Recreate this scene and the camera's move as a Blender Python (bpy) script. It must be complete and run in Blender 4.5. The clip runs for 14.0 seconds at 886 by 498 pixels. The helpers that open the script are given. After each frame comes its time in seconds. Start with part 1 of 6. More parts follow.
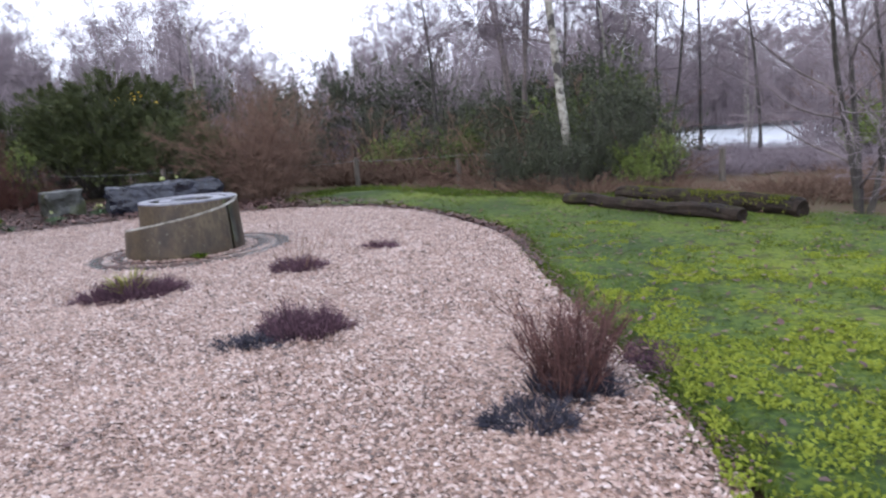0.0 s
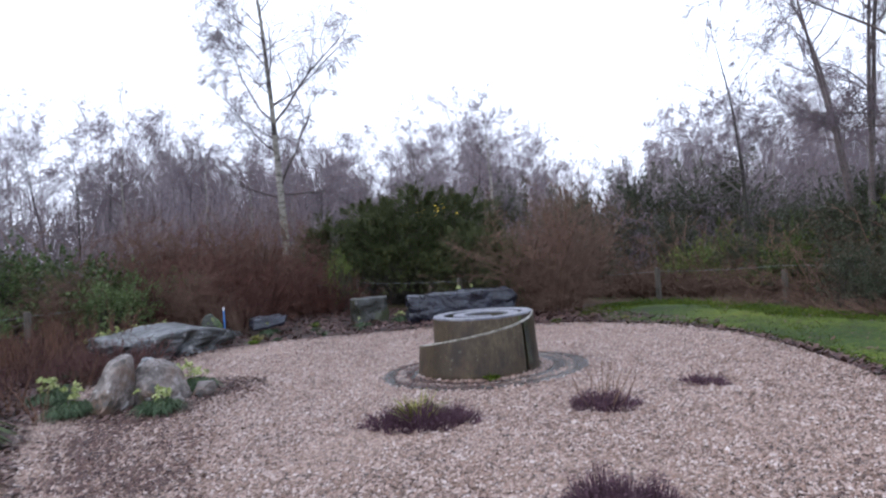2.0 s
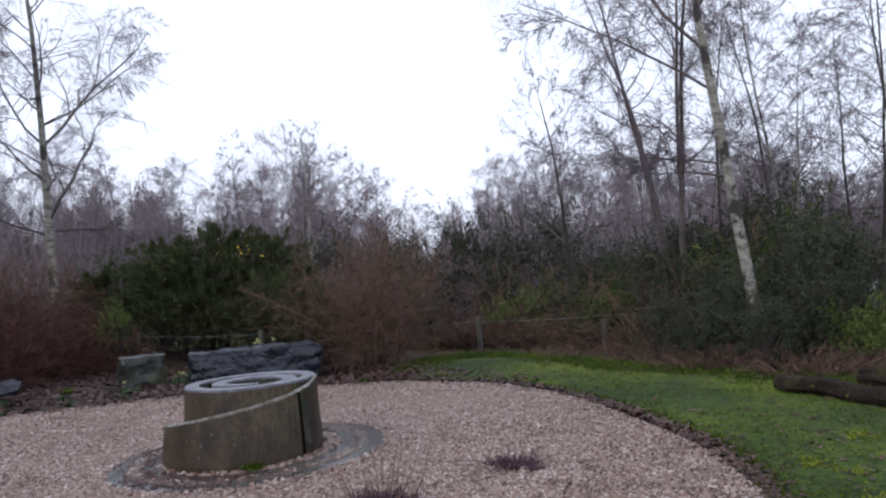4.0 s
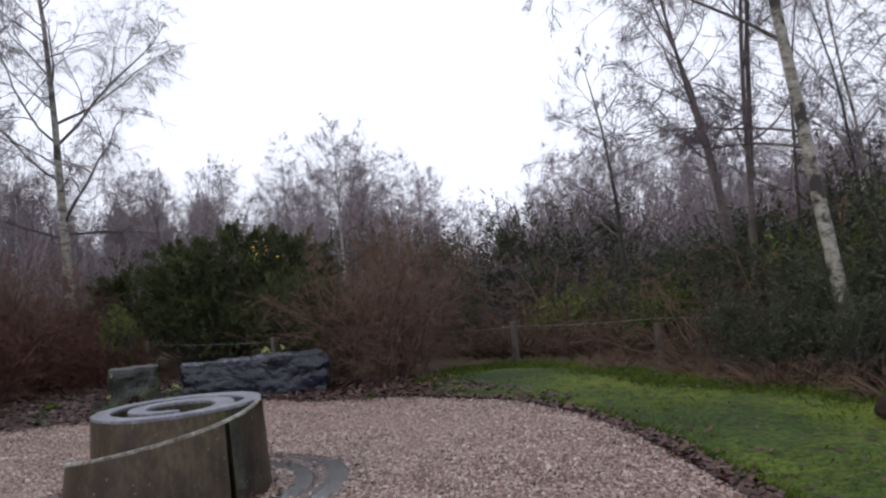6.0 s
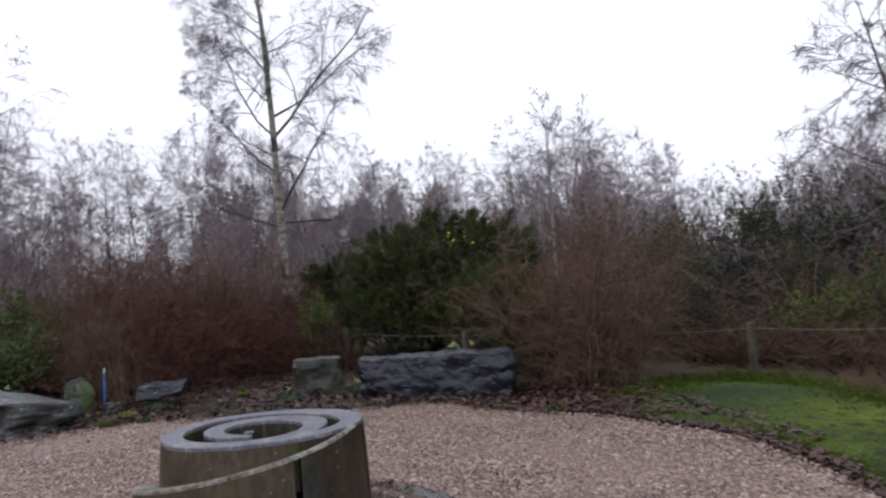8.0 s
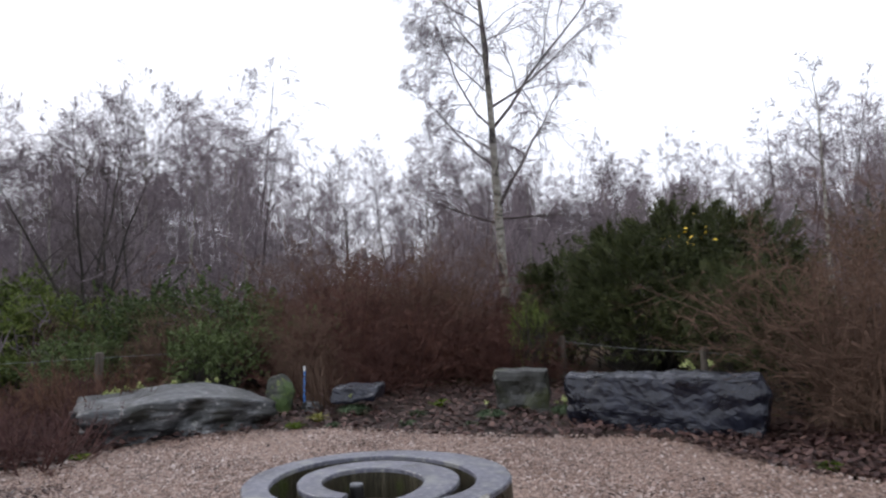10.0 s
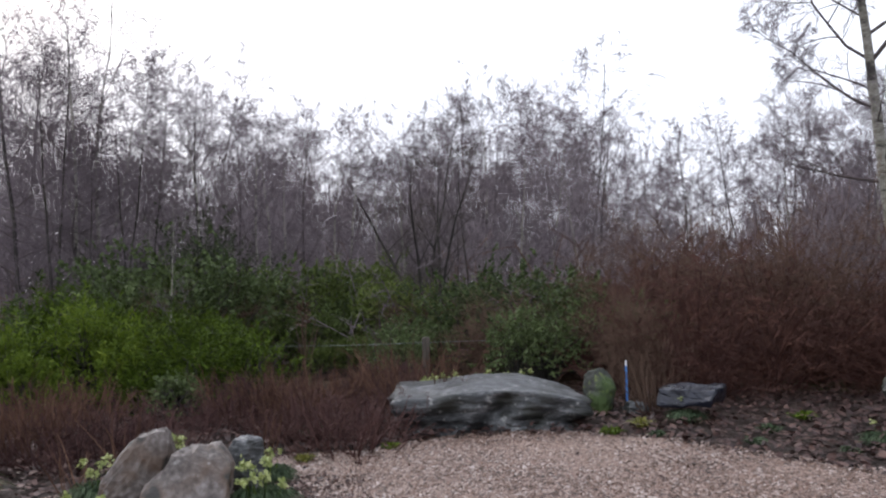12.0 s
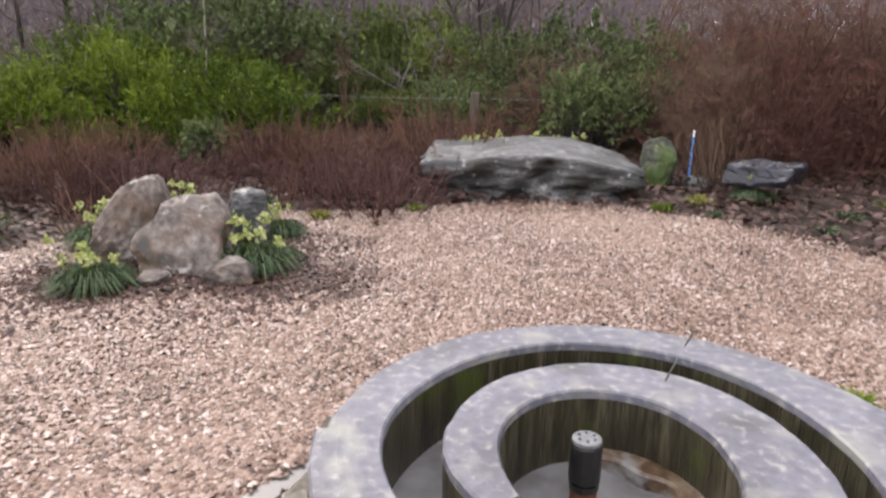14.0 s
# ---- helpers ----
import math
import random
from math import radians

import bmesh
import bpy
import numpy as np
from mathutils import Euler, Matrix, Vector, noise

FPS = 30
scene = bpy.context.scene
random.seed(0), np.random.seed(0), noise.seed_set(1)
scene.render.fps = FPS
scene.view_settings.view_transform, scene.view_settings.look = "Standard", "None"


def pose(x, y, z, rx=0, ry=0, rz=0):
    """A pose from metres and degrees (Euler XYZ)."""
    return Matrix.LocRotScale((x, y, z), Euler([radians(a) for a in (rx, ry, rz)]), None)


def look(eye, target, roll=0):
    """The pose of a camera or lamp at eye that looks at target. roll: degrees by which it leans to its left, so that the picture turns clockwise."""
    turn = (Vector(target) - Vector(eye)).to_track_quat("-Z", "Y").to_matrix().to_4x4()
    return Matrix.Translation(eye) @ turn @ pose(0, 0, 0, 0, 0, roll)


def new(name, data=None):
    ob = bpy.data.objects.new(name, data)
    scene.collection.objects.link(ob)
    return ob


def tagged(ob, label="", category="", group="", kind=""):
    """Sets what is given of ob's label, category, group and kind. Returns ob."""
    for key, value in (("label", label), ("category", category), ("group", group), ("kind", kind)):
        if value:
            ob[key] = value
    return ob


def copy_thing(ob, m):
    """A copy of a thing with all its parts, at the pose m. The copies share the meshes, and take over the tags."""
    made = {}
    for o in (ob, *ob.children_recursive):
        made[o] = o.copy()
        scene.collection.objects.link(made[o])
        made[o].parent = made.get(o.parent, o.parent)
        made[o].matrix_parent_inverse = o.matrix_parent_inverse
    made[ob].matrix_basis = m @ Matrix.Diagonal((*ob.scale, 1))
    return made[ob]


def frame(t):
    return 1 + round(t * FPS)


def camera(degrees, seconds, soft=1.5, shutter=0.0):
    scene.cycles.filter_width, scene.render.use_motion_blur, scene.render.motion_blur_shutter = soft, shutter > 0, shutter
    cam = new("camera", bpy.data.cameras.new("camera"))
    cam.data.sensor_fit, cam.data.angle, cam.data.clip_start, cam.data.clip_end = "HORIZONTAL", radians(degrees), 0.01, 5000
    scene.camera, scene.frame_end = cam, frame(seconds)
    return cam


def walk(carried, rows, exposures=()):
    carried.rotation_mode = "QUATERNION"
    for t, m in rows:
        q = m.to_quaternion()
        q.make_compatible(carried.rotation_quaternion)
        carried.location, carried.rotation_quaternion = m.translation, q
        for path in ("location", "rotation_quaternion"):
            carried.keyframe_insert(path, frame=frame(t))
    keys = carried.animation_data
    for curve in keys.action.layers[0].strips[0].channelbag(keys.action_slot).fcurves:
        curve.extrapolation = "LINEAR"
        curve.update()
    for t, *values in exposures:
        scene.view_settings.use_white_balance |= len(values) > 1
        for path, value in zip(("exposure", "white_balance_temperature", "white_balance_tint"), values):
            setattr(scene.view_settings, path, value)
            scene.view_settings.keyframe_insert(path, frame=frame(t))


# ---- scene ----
cam = camera(66.2, 14.0, soft=2.25, shutter=0.25)
PATH = [
    (0, (0.541, 0.755, 1.353), (0.329, 2.710, 0.987), -4.25),
    (0.5, (0.418, 0.891, 1.378), (-0.014, 2.828, 1.132), -6.07),
    (1, (0.294, 1.093, 1.372), (-0.512, 2.922, 1.303), -4.79),
    (1.5, (0.183, 1.377, 1.404), (-0.858, 3.083, 1.349), -4.33),
    (2, (0.038, 1.713, 1.422), (-0.934, 3.460, 1.426), -4.74),
    (2.5, (-0.034, 2.031, 1.404), (-0.885, 3.838, 1.510), -4.04),
    (3, (-0.074, 2.433, 1.421), (-0.735, 4.316, 1.543), -4.12),
    (3.2, (-0.108, 2.611, 1.428), (-0.674, 4.527, 1.526), -4.20),
    (5.3, (0.168, 4.302, 1.298), (-0.351, 6.229, 1.426), -4.48),
    (5.5, (0.173, 4.460, 1.302), (-0.400, 6.372, 1.435), -4.49),
    (6, (0.182, 4.918, 1.286), (-0.532, 6.781, 1.416), -5.14),
    (6.5, (0.240, 5.354, 1.278), (-0.598, 7.162, 1.451), -5.33),
    (7, (0.267, 5.767, 1.288), (-0.690, 7.519, 1.411), -4.22),
    (7.5, (0.154, 6.146, 1.317), (-0.902, 7.838, 1.462), -4.91),
    (8, (0.047, 6.531, 1.317), (-1.265, 8.033, 1.464), -4.22),
    (8.2, (0.003, 6.677, 1.324), (-1.380, 8.114, 1.483), -4.04),
    (10.3, (-0.816, 7.827, 1.360), (-2.620, 8.669, 1.551), -2.73),
    (10.5, (-0.910, 7.911, 1.371), (-2.753, 8.659, 1.571), -3.29),
    (11, (-1.144, 8.081, 1.389), (-3.100, 8.408, 1.646), -1.79),
    (11.5, (-1.372, 8.185, 1.384), (-3.358, 8.140, 1.613), -0.83),
    (12, (-1.589, 8.294, 1.391), (-3.582, 8.293, 1.562), -1.78),
    (12.5, (-1.786, 8.459, 1.378), (-3.780, 8.447, 1.533), -1.74),
    (13, (-1.982, 8.561, 1.350), (-3.977, 8.437, 1.310), -0.32),
    (13.5, (-2.181, 8.606, 1.344), (-4.156, 8.399, 1.106), 1.58),
    (14, (-2.341, 8.632, 1.314), (-4.259, 8.414, 0.792), 0.77),
]
EXPOSURES = [(0, 0.88, 5750, 16), (1.5, 0.7, 5650, 15), (3, 0.04, 5700, 14), (6.5, -0.16, 6150, 15), (8.2, -0.1, 6200, 15), (10.5, 0.08, 6200, 14), (11.5, 0.08, 6150, 14), (12.5, 0.32, 6150, 14), (13.2, 0.74, 6600, 16), (14, 1.0, 6900, 17)]
walk(cam, [(t, look(eye, target, roll)) for t, eye, target, roll in PATH], EXPOSURES)

# ---- sky and light: an overcast winter day ----
SUN_EL, SUN_AZ = radians(34), radians(228)
world = bpy.data.worlds.new("overcast_sky")
scene.world = world
world.use_nodes = True
wn, wl = world.node_tree.nodes, world.node_tree.links
sky = wn.new("ShaderNodeTexSky")
sky.sky_type, sky.sun_disc = "NISHITA", False
sky.sun_elevation, sky.sun_rotation = SUN_EL, SUN_AZ
sky.air_density, sky.dust_density, sky.ozone_density = 1.0, 6.0, 1.0
cloud = wn.new("ShaderNodeMix")
cloud.data_type = "RGBA"
cloud.inputs[0].default_value = 0.82
cloud.inputs[7].default_value = (12.6, 12.9, 13.4, 1)
wl.new(sky.outputs[0], cloud.inputs[6])
wl.new(cloud.outputs[2], wn["Background"].inputs[0])
wn["Background"].inputs[1].default_value = 0.115
sun = new("sun", bpy.data.lights.new("sun", "SUN"))
sun.data.energy, sun.data.angle, sun.data.color = 0.85, radians(25), (1.0, 0.97, 0.93)
sun.matrix_world = pose(0, 0, 30, 90 - 34, 0, 180 - 228)


# ---- materials ----
def material(name, colours, scale=4.0, fine=40.0, rough=0.8, bump=0.3, island=0.0, thing=0.0, stretch=(1, 1, 1), metal=0.0, sheen=0.0, through_light=0.0, spots=None, rough_var=0.15, spec=0.5):
    """A surface with broad and fine variation. colours: from dark to light. island, thing: variation from piece to piece."""
    m = bpy.data.materials.new(name)
    m.use_nodes = True
    n, l = m.node_tree.nodes, m.node_tree.links
    b = n["Principled BSDF"]
    b.inputs["Metallic"].default_value = metal
    b.inputs["Specular IOR Level"].default_value = spec
    co = n.new("ShaderNodeTexCoord")
    mp = n.new("ShaderNodeMapping")
    mp.inputs["Scale"].default_value = stretch
    l.new(co.outputs["Object"], mp.inputs[0])
    big, small = n.new("ShaderNodeTexNoise"), n.new("ShaderNodeTexNoise")
    for node, s, d in ((big, scale, 4), (small, fine, 3)):
        node.inputs["Scale"].default_value = s
        node.inputs["Detail"].default_value = d
        l.new(mp.outputs[0], node.inputs["Vector"])
    mix = n.new("ShaderNodeMath")
    mix.operation = "MULTIPLY_ADD"
    mix.inputs[1].default_value = 0.55
    l.new(big.outputs[0], mix.inputs[0])
    part2 = n.new("ShaderNodeMath")
    part2.operation = "MULTIPLY"
    part2.inputs[1].default_value = 0.45
    l.new(small.outputs[0], part2.inputs[0])
    l.new(part2.outputs[0], mix.inputs[2])
    value = mix.outputs[0]
    for amount, source in ((island, "geo"), (thing, "info")):
        if amount:
            src = n.new("ShaderNodeNewGeometry") if source == "geo" else n.new("ShaderNodeObjectInfo")
            out = src.outputs["Random Per Island"] if source == "geo" else src.outputs["Random"]
            add = n.new("ShaderNodeMath")
            add.operation = "MULTIPLY_ADD"
            add.inputs[1].default_value = amount
            l.new(out, add.inputs[0])
            sub = n.new("ShaderNodeMath")
            sub.operation = "SUBTRACT"
            sub.inputs[1].default_value = amount / 2
            l.new(value, sub.inputs[0])
            l.new(sub.outputs[0], add.inputs[2])
            value = add.outputs[0]
    ramp = n.new("ShaderNodeValToRGB")
    el = ramp.color_ramp.elements
    lo, hi = (0.0, 1.0) if island or thing else (0.36, 0.64)
    for i, c in enumerate(colours):
        at = lo + (hi - lo) * i / max(1, len(colours) - 1)
        e = el[i] if i < 2 else el.new(at)
        e.position, e.color = at, (*c, 1)
    l.new(value, ramp.inputs[0])
    colour = ramp.outputs[0]
    for tint, s, lo, hi, *run in spots if isinstance(spots, list) else [spots] if spots else []:
        sp = n.new("ShaderNodeTexNoise")
        sp.inputs["Scale"].default_value, sp.inputs["Detail"].default_value = s, 5
        l.new(mp.outputs[0] if run else co.outputs["Object"], sp.inputs["Vector"])
        rg = n.new("ShaderNodeMapRange")
        rg.inputs[1].default_value, rg.inputs[2].default_value = lo, hi
        l.new(sp.outputs[0], rg.inputs[0])
        mx = n.new("ShaderNodeMix")
        mx.data_type = "RGBA"
        mx.inputs[7].default_value = (*tint, 1)
        l.new(rg.outputs[0], mx.inputs[0])
        l.new(colour, mx.inputs[6])
        colour = mx.outputs[2]
    l.new(colour, b.inputs["Base Color"])
    rr = n.new("ShaderNodeMapRange")
    rr.inputs[3].default_value, rr.inputs[4].default_value = max(0.02, rough - rough_var), min(1, rough + rough_var)
    l.new(big.outputs[0], rr.inputs[0])
    l.new(rr.outputs[0], b.inputs["Roughness"])
    if bump:
        bp = n.new("ShaderNodeBump")
        bp.inputs["Strength"].default_value, bp.inputs["Distance"].default_value = bump, 0.02
        l.new(mix.outputs[0], bp.inputs["Height"])
        l.new(bp.outputs[0], b.inputs["Normal"])
    if through_light:
        tr = n.new("ShaderNodeBsdfTranslucent")
        l.new(colour, tr.inputs[0])
        ms = n.new("ShaderNodeMixShader")
        ms.inputs[0].default_value = through_light
        l.new(b.outputs[0], ms.inputs[1])
        l.new(tr.outputs[0], ms.inputs[2])
        l.new(ms.outputs[0], n["Material Output"].inputs[0])
    return m


M = dict(
    forest=material("forest_floor", [(0.035, 0.024, 0.016), (0.075, 0.05, 0.032), (0.05, 0.055, 0.022)], 0.5, 14, 0.9, 0.8, spec=0.12),
    pebble=material("flint_pebbles", [(0.035, 0.02, 0.015), (0.105, 0.06, 0.042), (0.19, 0.114, 0.081), (0.262, 0.18, 0.148), (0.315, 0.235, 0.198), (0.46, 0.395, 0.365)], 3, 60, 0.42, 0.15, island=0.95),
    lawn=material("mossy_lawn", [(0.013, 0.025, 0.0062), (0.031, 0.053, 0.0124), (0.066, 0.092, 0.013), (0.11, 0.13, 0.018)], 0.5, 22, 0.85, 0.8, spots=((0.026, 0.024, 0.012), 5.0, 0.54, 0.68), spec=0.12),
    grass=material("grass_blades", [(0.018, 0.035, 0.0059), (0.048, 0.078, 0.0139), (0.088, 0.117, 0.015), (0.15, 0.172, 0.022)], 0.8, 8, 0.6, 0, island=0.5, through_light=0.3, spec=0.12),
    soil=material("dark_wet_soil", [(0.014, 0.0091, 0.007), (0.035, 0.0231, 0.0175), (0.0525, 0.035, 0.0266)], 2.5, 45, 0.75, 1.0, spec=0.3),
    litter=material("fallen_leaves", [(0.024, 0.0125, 0.012), (0.062, 0.031, 0.027), (0.115, 0.066, 0.052)], 2, 30, 0.55, 0.2, island=0.9, spec=0.3),
    concrete=material("weathered_cast_stone", [(0.017, 0.0102, 0.0042), (0.041, 0.0268, 0.0115), (0.077, 0.058, 0.03)], 2.2, 26, 0.55, 0.5, stretch=(1.2, 1.2, 0.5), spots=[((0.016, 0.0095, 0.0045), 4.0, 0.5, 0.7, True), ((0.055, 0.034, 0.016), 5.0, 0.56, 0.72), ((0.15, 0.145, 0.115), 34, 0.66, 0.74)]),
    # darker copy of the cast stone: shade on east blocks, damp on channel floors
    shaded_damp=material("shaded_damp_cast_stone", [(0.0105, 0.0065, 0.0033), (0.025, 0.0162, 0.008), (0.048, 0.035, 0.02)], 2.2, 26, 0.42, 0.5, stretch=(1.2, 1.2, 0.5), spots=[((0.008, 0.0055, 0.0035), 4.0, 0.48, 0.66, True), ((0.2, 0.195, 0.155), 30, 0.655, 0.73)]),
    rim=material("wet_grey_rim_stone", [(0.075, 0.076, 0.096), (0.115, 0.117, 0.145), (0.165, 0.167, 0.2)], 3, 40, 0.42, 0.25, spots=[((0.05, 0.051, 0.056), 5.0, 0.58, 0.75), ((0.205, 0.21, 0.2), 9, 0.52, 0.7), ((0.25, 0.25, 0.235), 40, 0.56, 0.74)], spec=0.4),
    ridge=material("muddy_brown_ridge_stone", [(0.018, 0.011, 0.007), (0.05, 0.032, 0.022), (0.11, 0.08, 0.06)], 4, 30, 0.4, 0.6, spots=((0.16, 0.13, 0.11), 20, 0.62, 0.72)),
    worn=material("pale_worn_stone_edge", [(0.045, 0.038, 0.024), (0.15, 0.138, 0.112), (0.34, 0.33, 0.3)], 6, 40, 0.6, 0.4),
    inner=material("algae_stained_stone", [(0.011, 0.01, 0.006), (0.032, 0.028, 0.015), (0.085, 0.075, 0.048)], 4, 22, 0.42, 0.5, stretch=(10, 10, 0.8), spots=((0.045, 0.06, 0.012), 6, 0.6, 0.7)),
    silt=material("rusty_wet_silt", [(0.035, 0.02, 0.012), (0.1, 0.06, 0.035), (0.19, 0.15, 0.11)], 8, 50, 0.3, 0.6, spots=((0.25, 0.245, 0.24), 9, 0.52, 0.62)),
    slate=material("grey_slate_rock", [(0.013, 0.0145, 0.0158), (0.046, 0.05, 0.053), (0.17, 0.174, 0.18)], 2.6, 16, 0.4, 1.0, stretch=(1, 1, 3.5), spots=[((0.02, 0.022, 0.018), 3, 0.52, 0.66), ((0.26, 0.26, 0.25), 14, 0.6, 0.72)]),
    dark_rock=material("wet_dark_rock", [(0.0035, 0.0043, 0.008), (0.0085, 0.0102, 0.0185), (0.022, 0.026, 0.042)], 3.5, 26, 0.3, 0.45, spots=((0.04, 0.046, 0.06), 9, 0.62, 0.74)),
    block=material("dark_mossy_block_stone", [(0.008, 0.0085, 0.0065), (0.02, 0.0215, 0.0165), (0.05, 0.05, 0.044)], 2.5, 22, 0.45, 0.5, spots=[((0.035, 0.042, 0.012), 3, 0.5, 0.64), ((0.11, 0.11, 0.1), 18, 0.64, 0.74)]),
    pale_rock=material("pale_sandstone", [(0.045, 0.036, 0.031), (0.135, 0.113, 0.102), (0.27, 0.243, 0.232)], 4.0, 24, 0.5, 0.9, spots=[((0.11, 0.066, 0.04), 2.5, 0.48, 0.62), ((0.033, 0.03, 0.026), 5, 0.54, 0.64), ((0.36, 0.35, 0.34), 9, 0.64, 0.72)]),
    bark=material("dark_bark", [(0.0115, 0.0096, 0.0083), (0.032, 0.0269, 0.023), (0.0576, 0.0544, 0.0384)], 3, 30, 0.85, 0.8, stretch=(1, 1, 0.3)),
    birch=material("birch_bark", [(0.0261, 0.0229, 0.0196), (0.1763, 0.1632, 0.1306), (0.2742, 0.2611, 0.2220), (0.3590, 0.3460, 0.3068)], 5, 18, 0.7, 0.4, stretch=(1, 1, 2.2), spots=((0.03, 0.025, 0.022), 2.6, 0.56, 0.61)),
    bough=material("grey_brown_boughs", [(0.031, 0.0239, 0.0235), (0.0759, 0.0599, 0.0566), (0.138, 0.1134, 0.1035)], 2, 14, 0.8, 0.5),
    twig=material("purple_brown_twigs", [(0.09, 0.073, 0.082), (0.143, 0.118, 0.131), (0.21, 0.175, 0.185)], 0.6, 3, 0.8, 0, thing=0.5, spec=0.12),
    # twig colour of the distant wood, lightened to stand in for aerial haze
    far_twig=material("haze_paled_purple_brown_twigs", [(0.1, 0.083, 0.09), (0.19, 0.158, 0.17), (0.3, 0.257, 0.268)], 0.1, 1, 0.85, 0, island=0.7, spec=0.12),
    red_twig=material("red_brown_twigs", [(0.026, 0.0135, 0.012), (0.08, 0.0375, 0.031), (0.165, 0.08, 0.056)], 1.2, 6, 0.7, 0, island=0.5, thing=0.4, spec=0.12),
    heath=material("red_brown_heath_stems", [(0.0265, 0.0148, 0.0145), (0.077, 0.0395, 0.037), (0.145, 0.081, 0.067)], 1.2, 6, 0.7, 0, island=0.5, thing=0.4, spec=0.12),
    russet=material("russet_dry_stems", [(0.05, 0.027, 0.02), (0.112, 0.06, 0.041), (0.185, 0.11, 0.075)], 1.2, 6, 0.8, 0, island=0.7, spec=0.12),
    brown_twig=material("fawn_brown_twigs", [(0.0557, 0.036, 0.0267), (0.1213, 0.0765, 0.0568), (0.202, 0.1315, 0.0935)], 1.2, 6, 0.8, 0, island=0.6, spec=0.12),
    bracken=material("dead_bracken", [(0.046, 0.0268, 0.0195), (0.1, 0.0635, 0.046), (0.165, 0.118, 0.086)], 1.2, 6, 0.85, 0, island=0.7, spec=0.12),
    gorse=material("dark_gorse_green", [(0.023, 0.0285, 0.0145), (0.058, 0.07, 0.029), (0.12, 0.132, 0.05)], 0.9, 5, 0.6, 0, island=0.5, through_light=0.15, spec=0.12),
    evergreen=material("dark_evergreen_leaves", [(0.02, 0.0245, 0.0145), (0.05, 0.057, 0.034), (0.096, 0.102, 0.063)], 0.9, 5, 0.55, 0, island=0.5, through_light=0.15, spec=0.2),
    leaf=material("mid_green_leaves", [(0.0293, 0.0427, 0.0176), (0.088, 0.1203, 0.0454), (0.1781, 0.2232, 0.096)], 0.9, 5, 0.45, 0, island=0.5, thing=0.4, through_light=0.2, spec=0.12),
    bright=material("bright_green_broom", [(0.0133, 0.0221, 0.0031), (0.0553, 0.0884, 0.0102), (0.1160, 0.1713, 0.0184), (0.2100, 0.2596, 0.0358)], 0.9, 5, 0.55, 0, island=0.5, thing=0.4, through_light=0.2, spec=0.12),
    scrub=material("olive_scrub_leaves", [(0.0239, 0.0354, 0.0114), (0.0854, 0.1159, 0.029), (0.1878, 0.2254, 0.058)], 0.7, 5, 0.55, 0, island=0.5, thing=0.4, through_light=0.15, spec=0.12),
    heather=material("dark_heather", [(0.0281, 0.0169, 0.0227), (0.0772, 0.0421, 0.0551), (0.1404, 0.0842, 0.1053)], 4, 20, 0.75, 0, island=0.7, spec=0.12),
    blue_heather=material("blue_black_heather", [(0.009, 0.009, 0.013), (0.026, 0.025, 0.036), (0.06, 0.058, 0.078)], 4, 20, 0.6, 0, island=0.7, spec=0.2),
    yellow=material("yellow_green_bracts", [(0.2, 0.26, 0.07), (0.36, 0.41, 0.15), (0.52, 0.54, 0.27)], 5, 20, 0.5, 0, island=0.6, through_light=0.25),
    clump=material("blue_green_spurge_leaves", [(0.0211, 0.0384, 0.0201), (0.0634, 0.096, 0.0502), (0.1267, 0.1632, 0.0912)], 4, 20, 0.5, 0, island=0.7, through_light=0.2, spec=0.12),
    yellow_shoot=material("yellow_green_shoots", [(0.08, 0.09, 0.015), (0.17, 0.17, 0.03), (0.28, 0.26, 0.06)], 4, 20, 0.6, 0, island=0.6, through_light=0.2),
    flower=material("gorse_flowers", [(0.5, 0.33, 0.02), (0.7, 0.5, 0.03)], 5, 20, 0.5, 0, island=0.6),
    post=material("weathered_post_wood", [(0.03, 0.025, 0.02), (0.075, 0.063, 0.05), (0.125, 0.11, 0.09)], 6, 40, 0.8, 0.6, stretch=(1, 1, 0.2)),
    log=material("mossy_rotting_log", [(0.006, 0.0043, 0.0033), (0.0163, 0.0118, 0.0088), (0.0301, 0.0218, 0.0163)], 3, 25, 0.8, 0.9, spots=((0.05, 0.055, 0.012), 2.2, 0.62, 0.75), spec=0.12),
    lawn_moss=material("yellow_green_lawn_moss", [(0.09, 0.12, 0.016), (0.165, 0.2, 0.024), (0.26, 0.285, 0.04)], 3, 20, 0.8, 0, island=0.3, through_light=0.2, spec=0.12),
    moss=material("log_moss", [(0.0315, 0.0405, 0.0054), (0.0765, 0.0855, 0.0113), (0.1215, 0.1215, 0.0225)], 4, 25, 0.9, 0.6, island=0.5, spec=0.12),
    wire=material("galvanised_wire", [(0.15, 0.162, 0.168), (0.24, 0.252, 0.258)], 5, 40, 0.4, 0, metal=0.8),
    black=material("black_plastic_pump", [(0.006, 0.006, 0.0065), (0.015, 0.015, 0.016)], 8, 60, 0.35, 0.1),
    cap=material("scaled_pump_cap", [(0.1, 0.105, 0.115), (0.2, 0.21, 0.225)], 20, 90, 0.4, 0.4),
    copper=material("rusty_riser_pipe", [(0.09, 0.03, 0.015), (0.2, 0.075, 0.035)], 10, 50, 0.6, 0.3),
    mossy=material("moss_covered_stone", [(0.012, 0.014, 0.01), (0.03, 0.034, 0.026), (0.06, 0.064, 0.055)], 3, 24, 0.75, 0.9, spots=[((0.05, 0.085, 0.02), 3.5, 0.42, 0.56), ((0.1, 0.13, 0.03), 14, 0.56, 0.68)]),
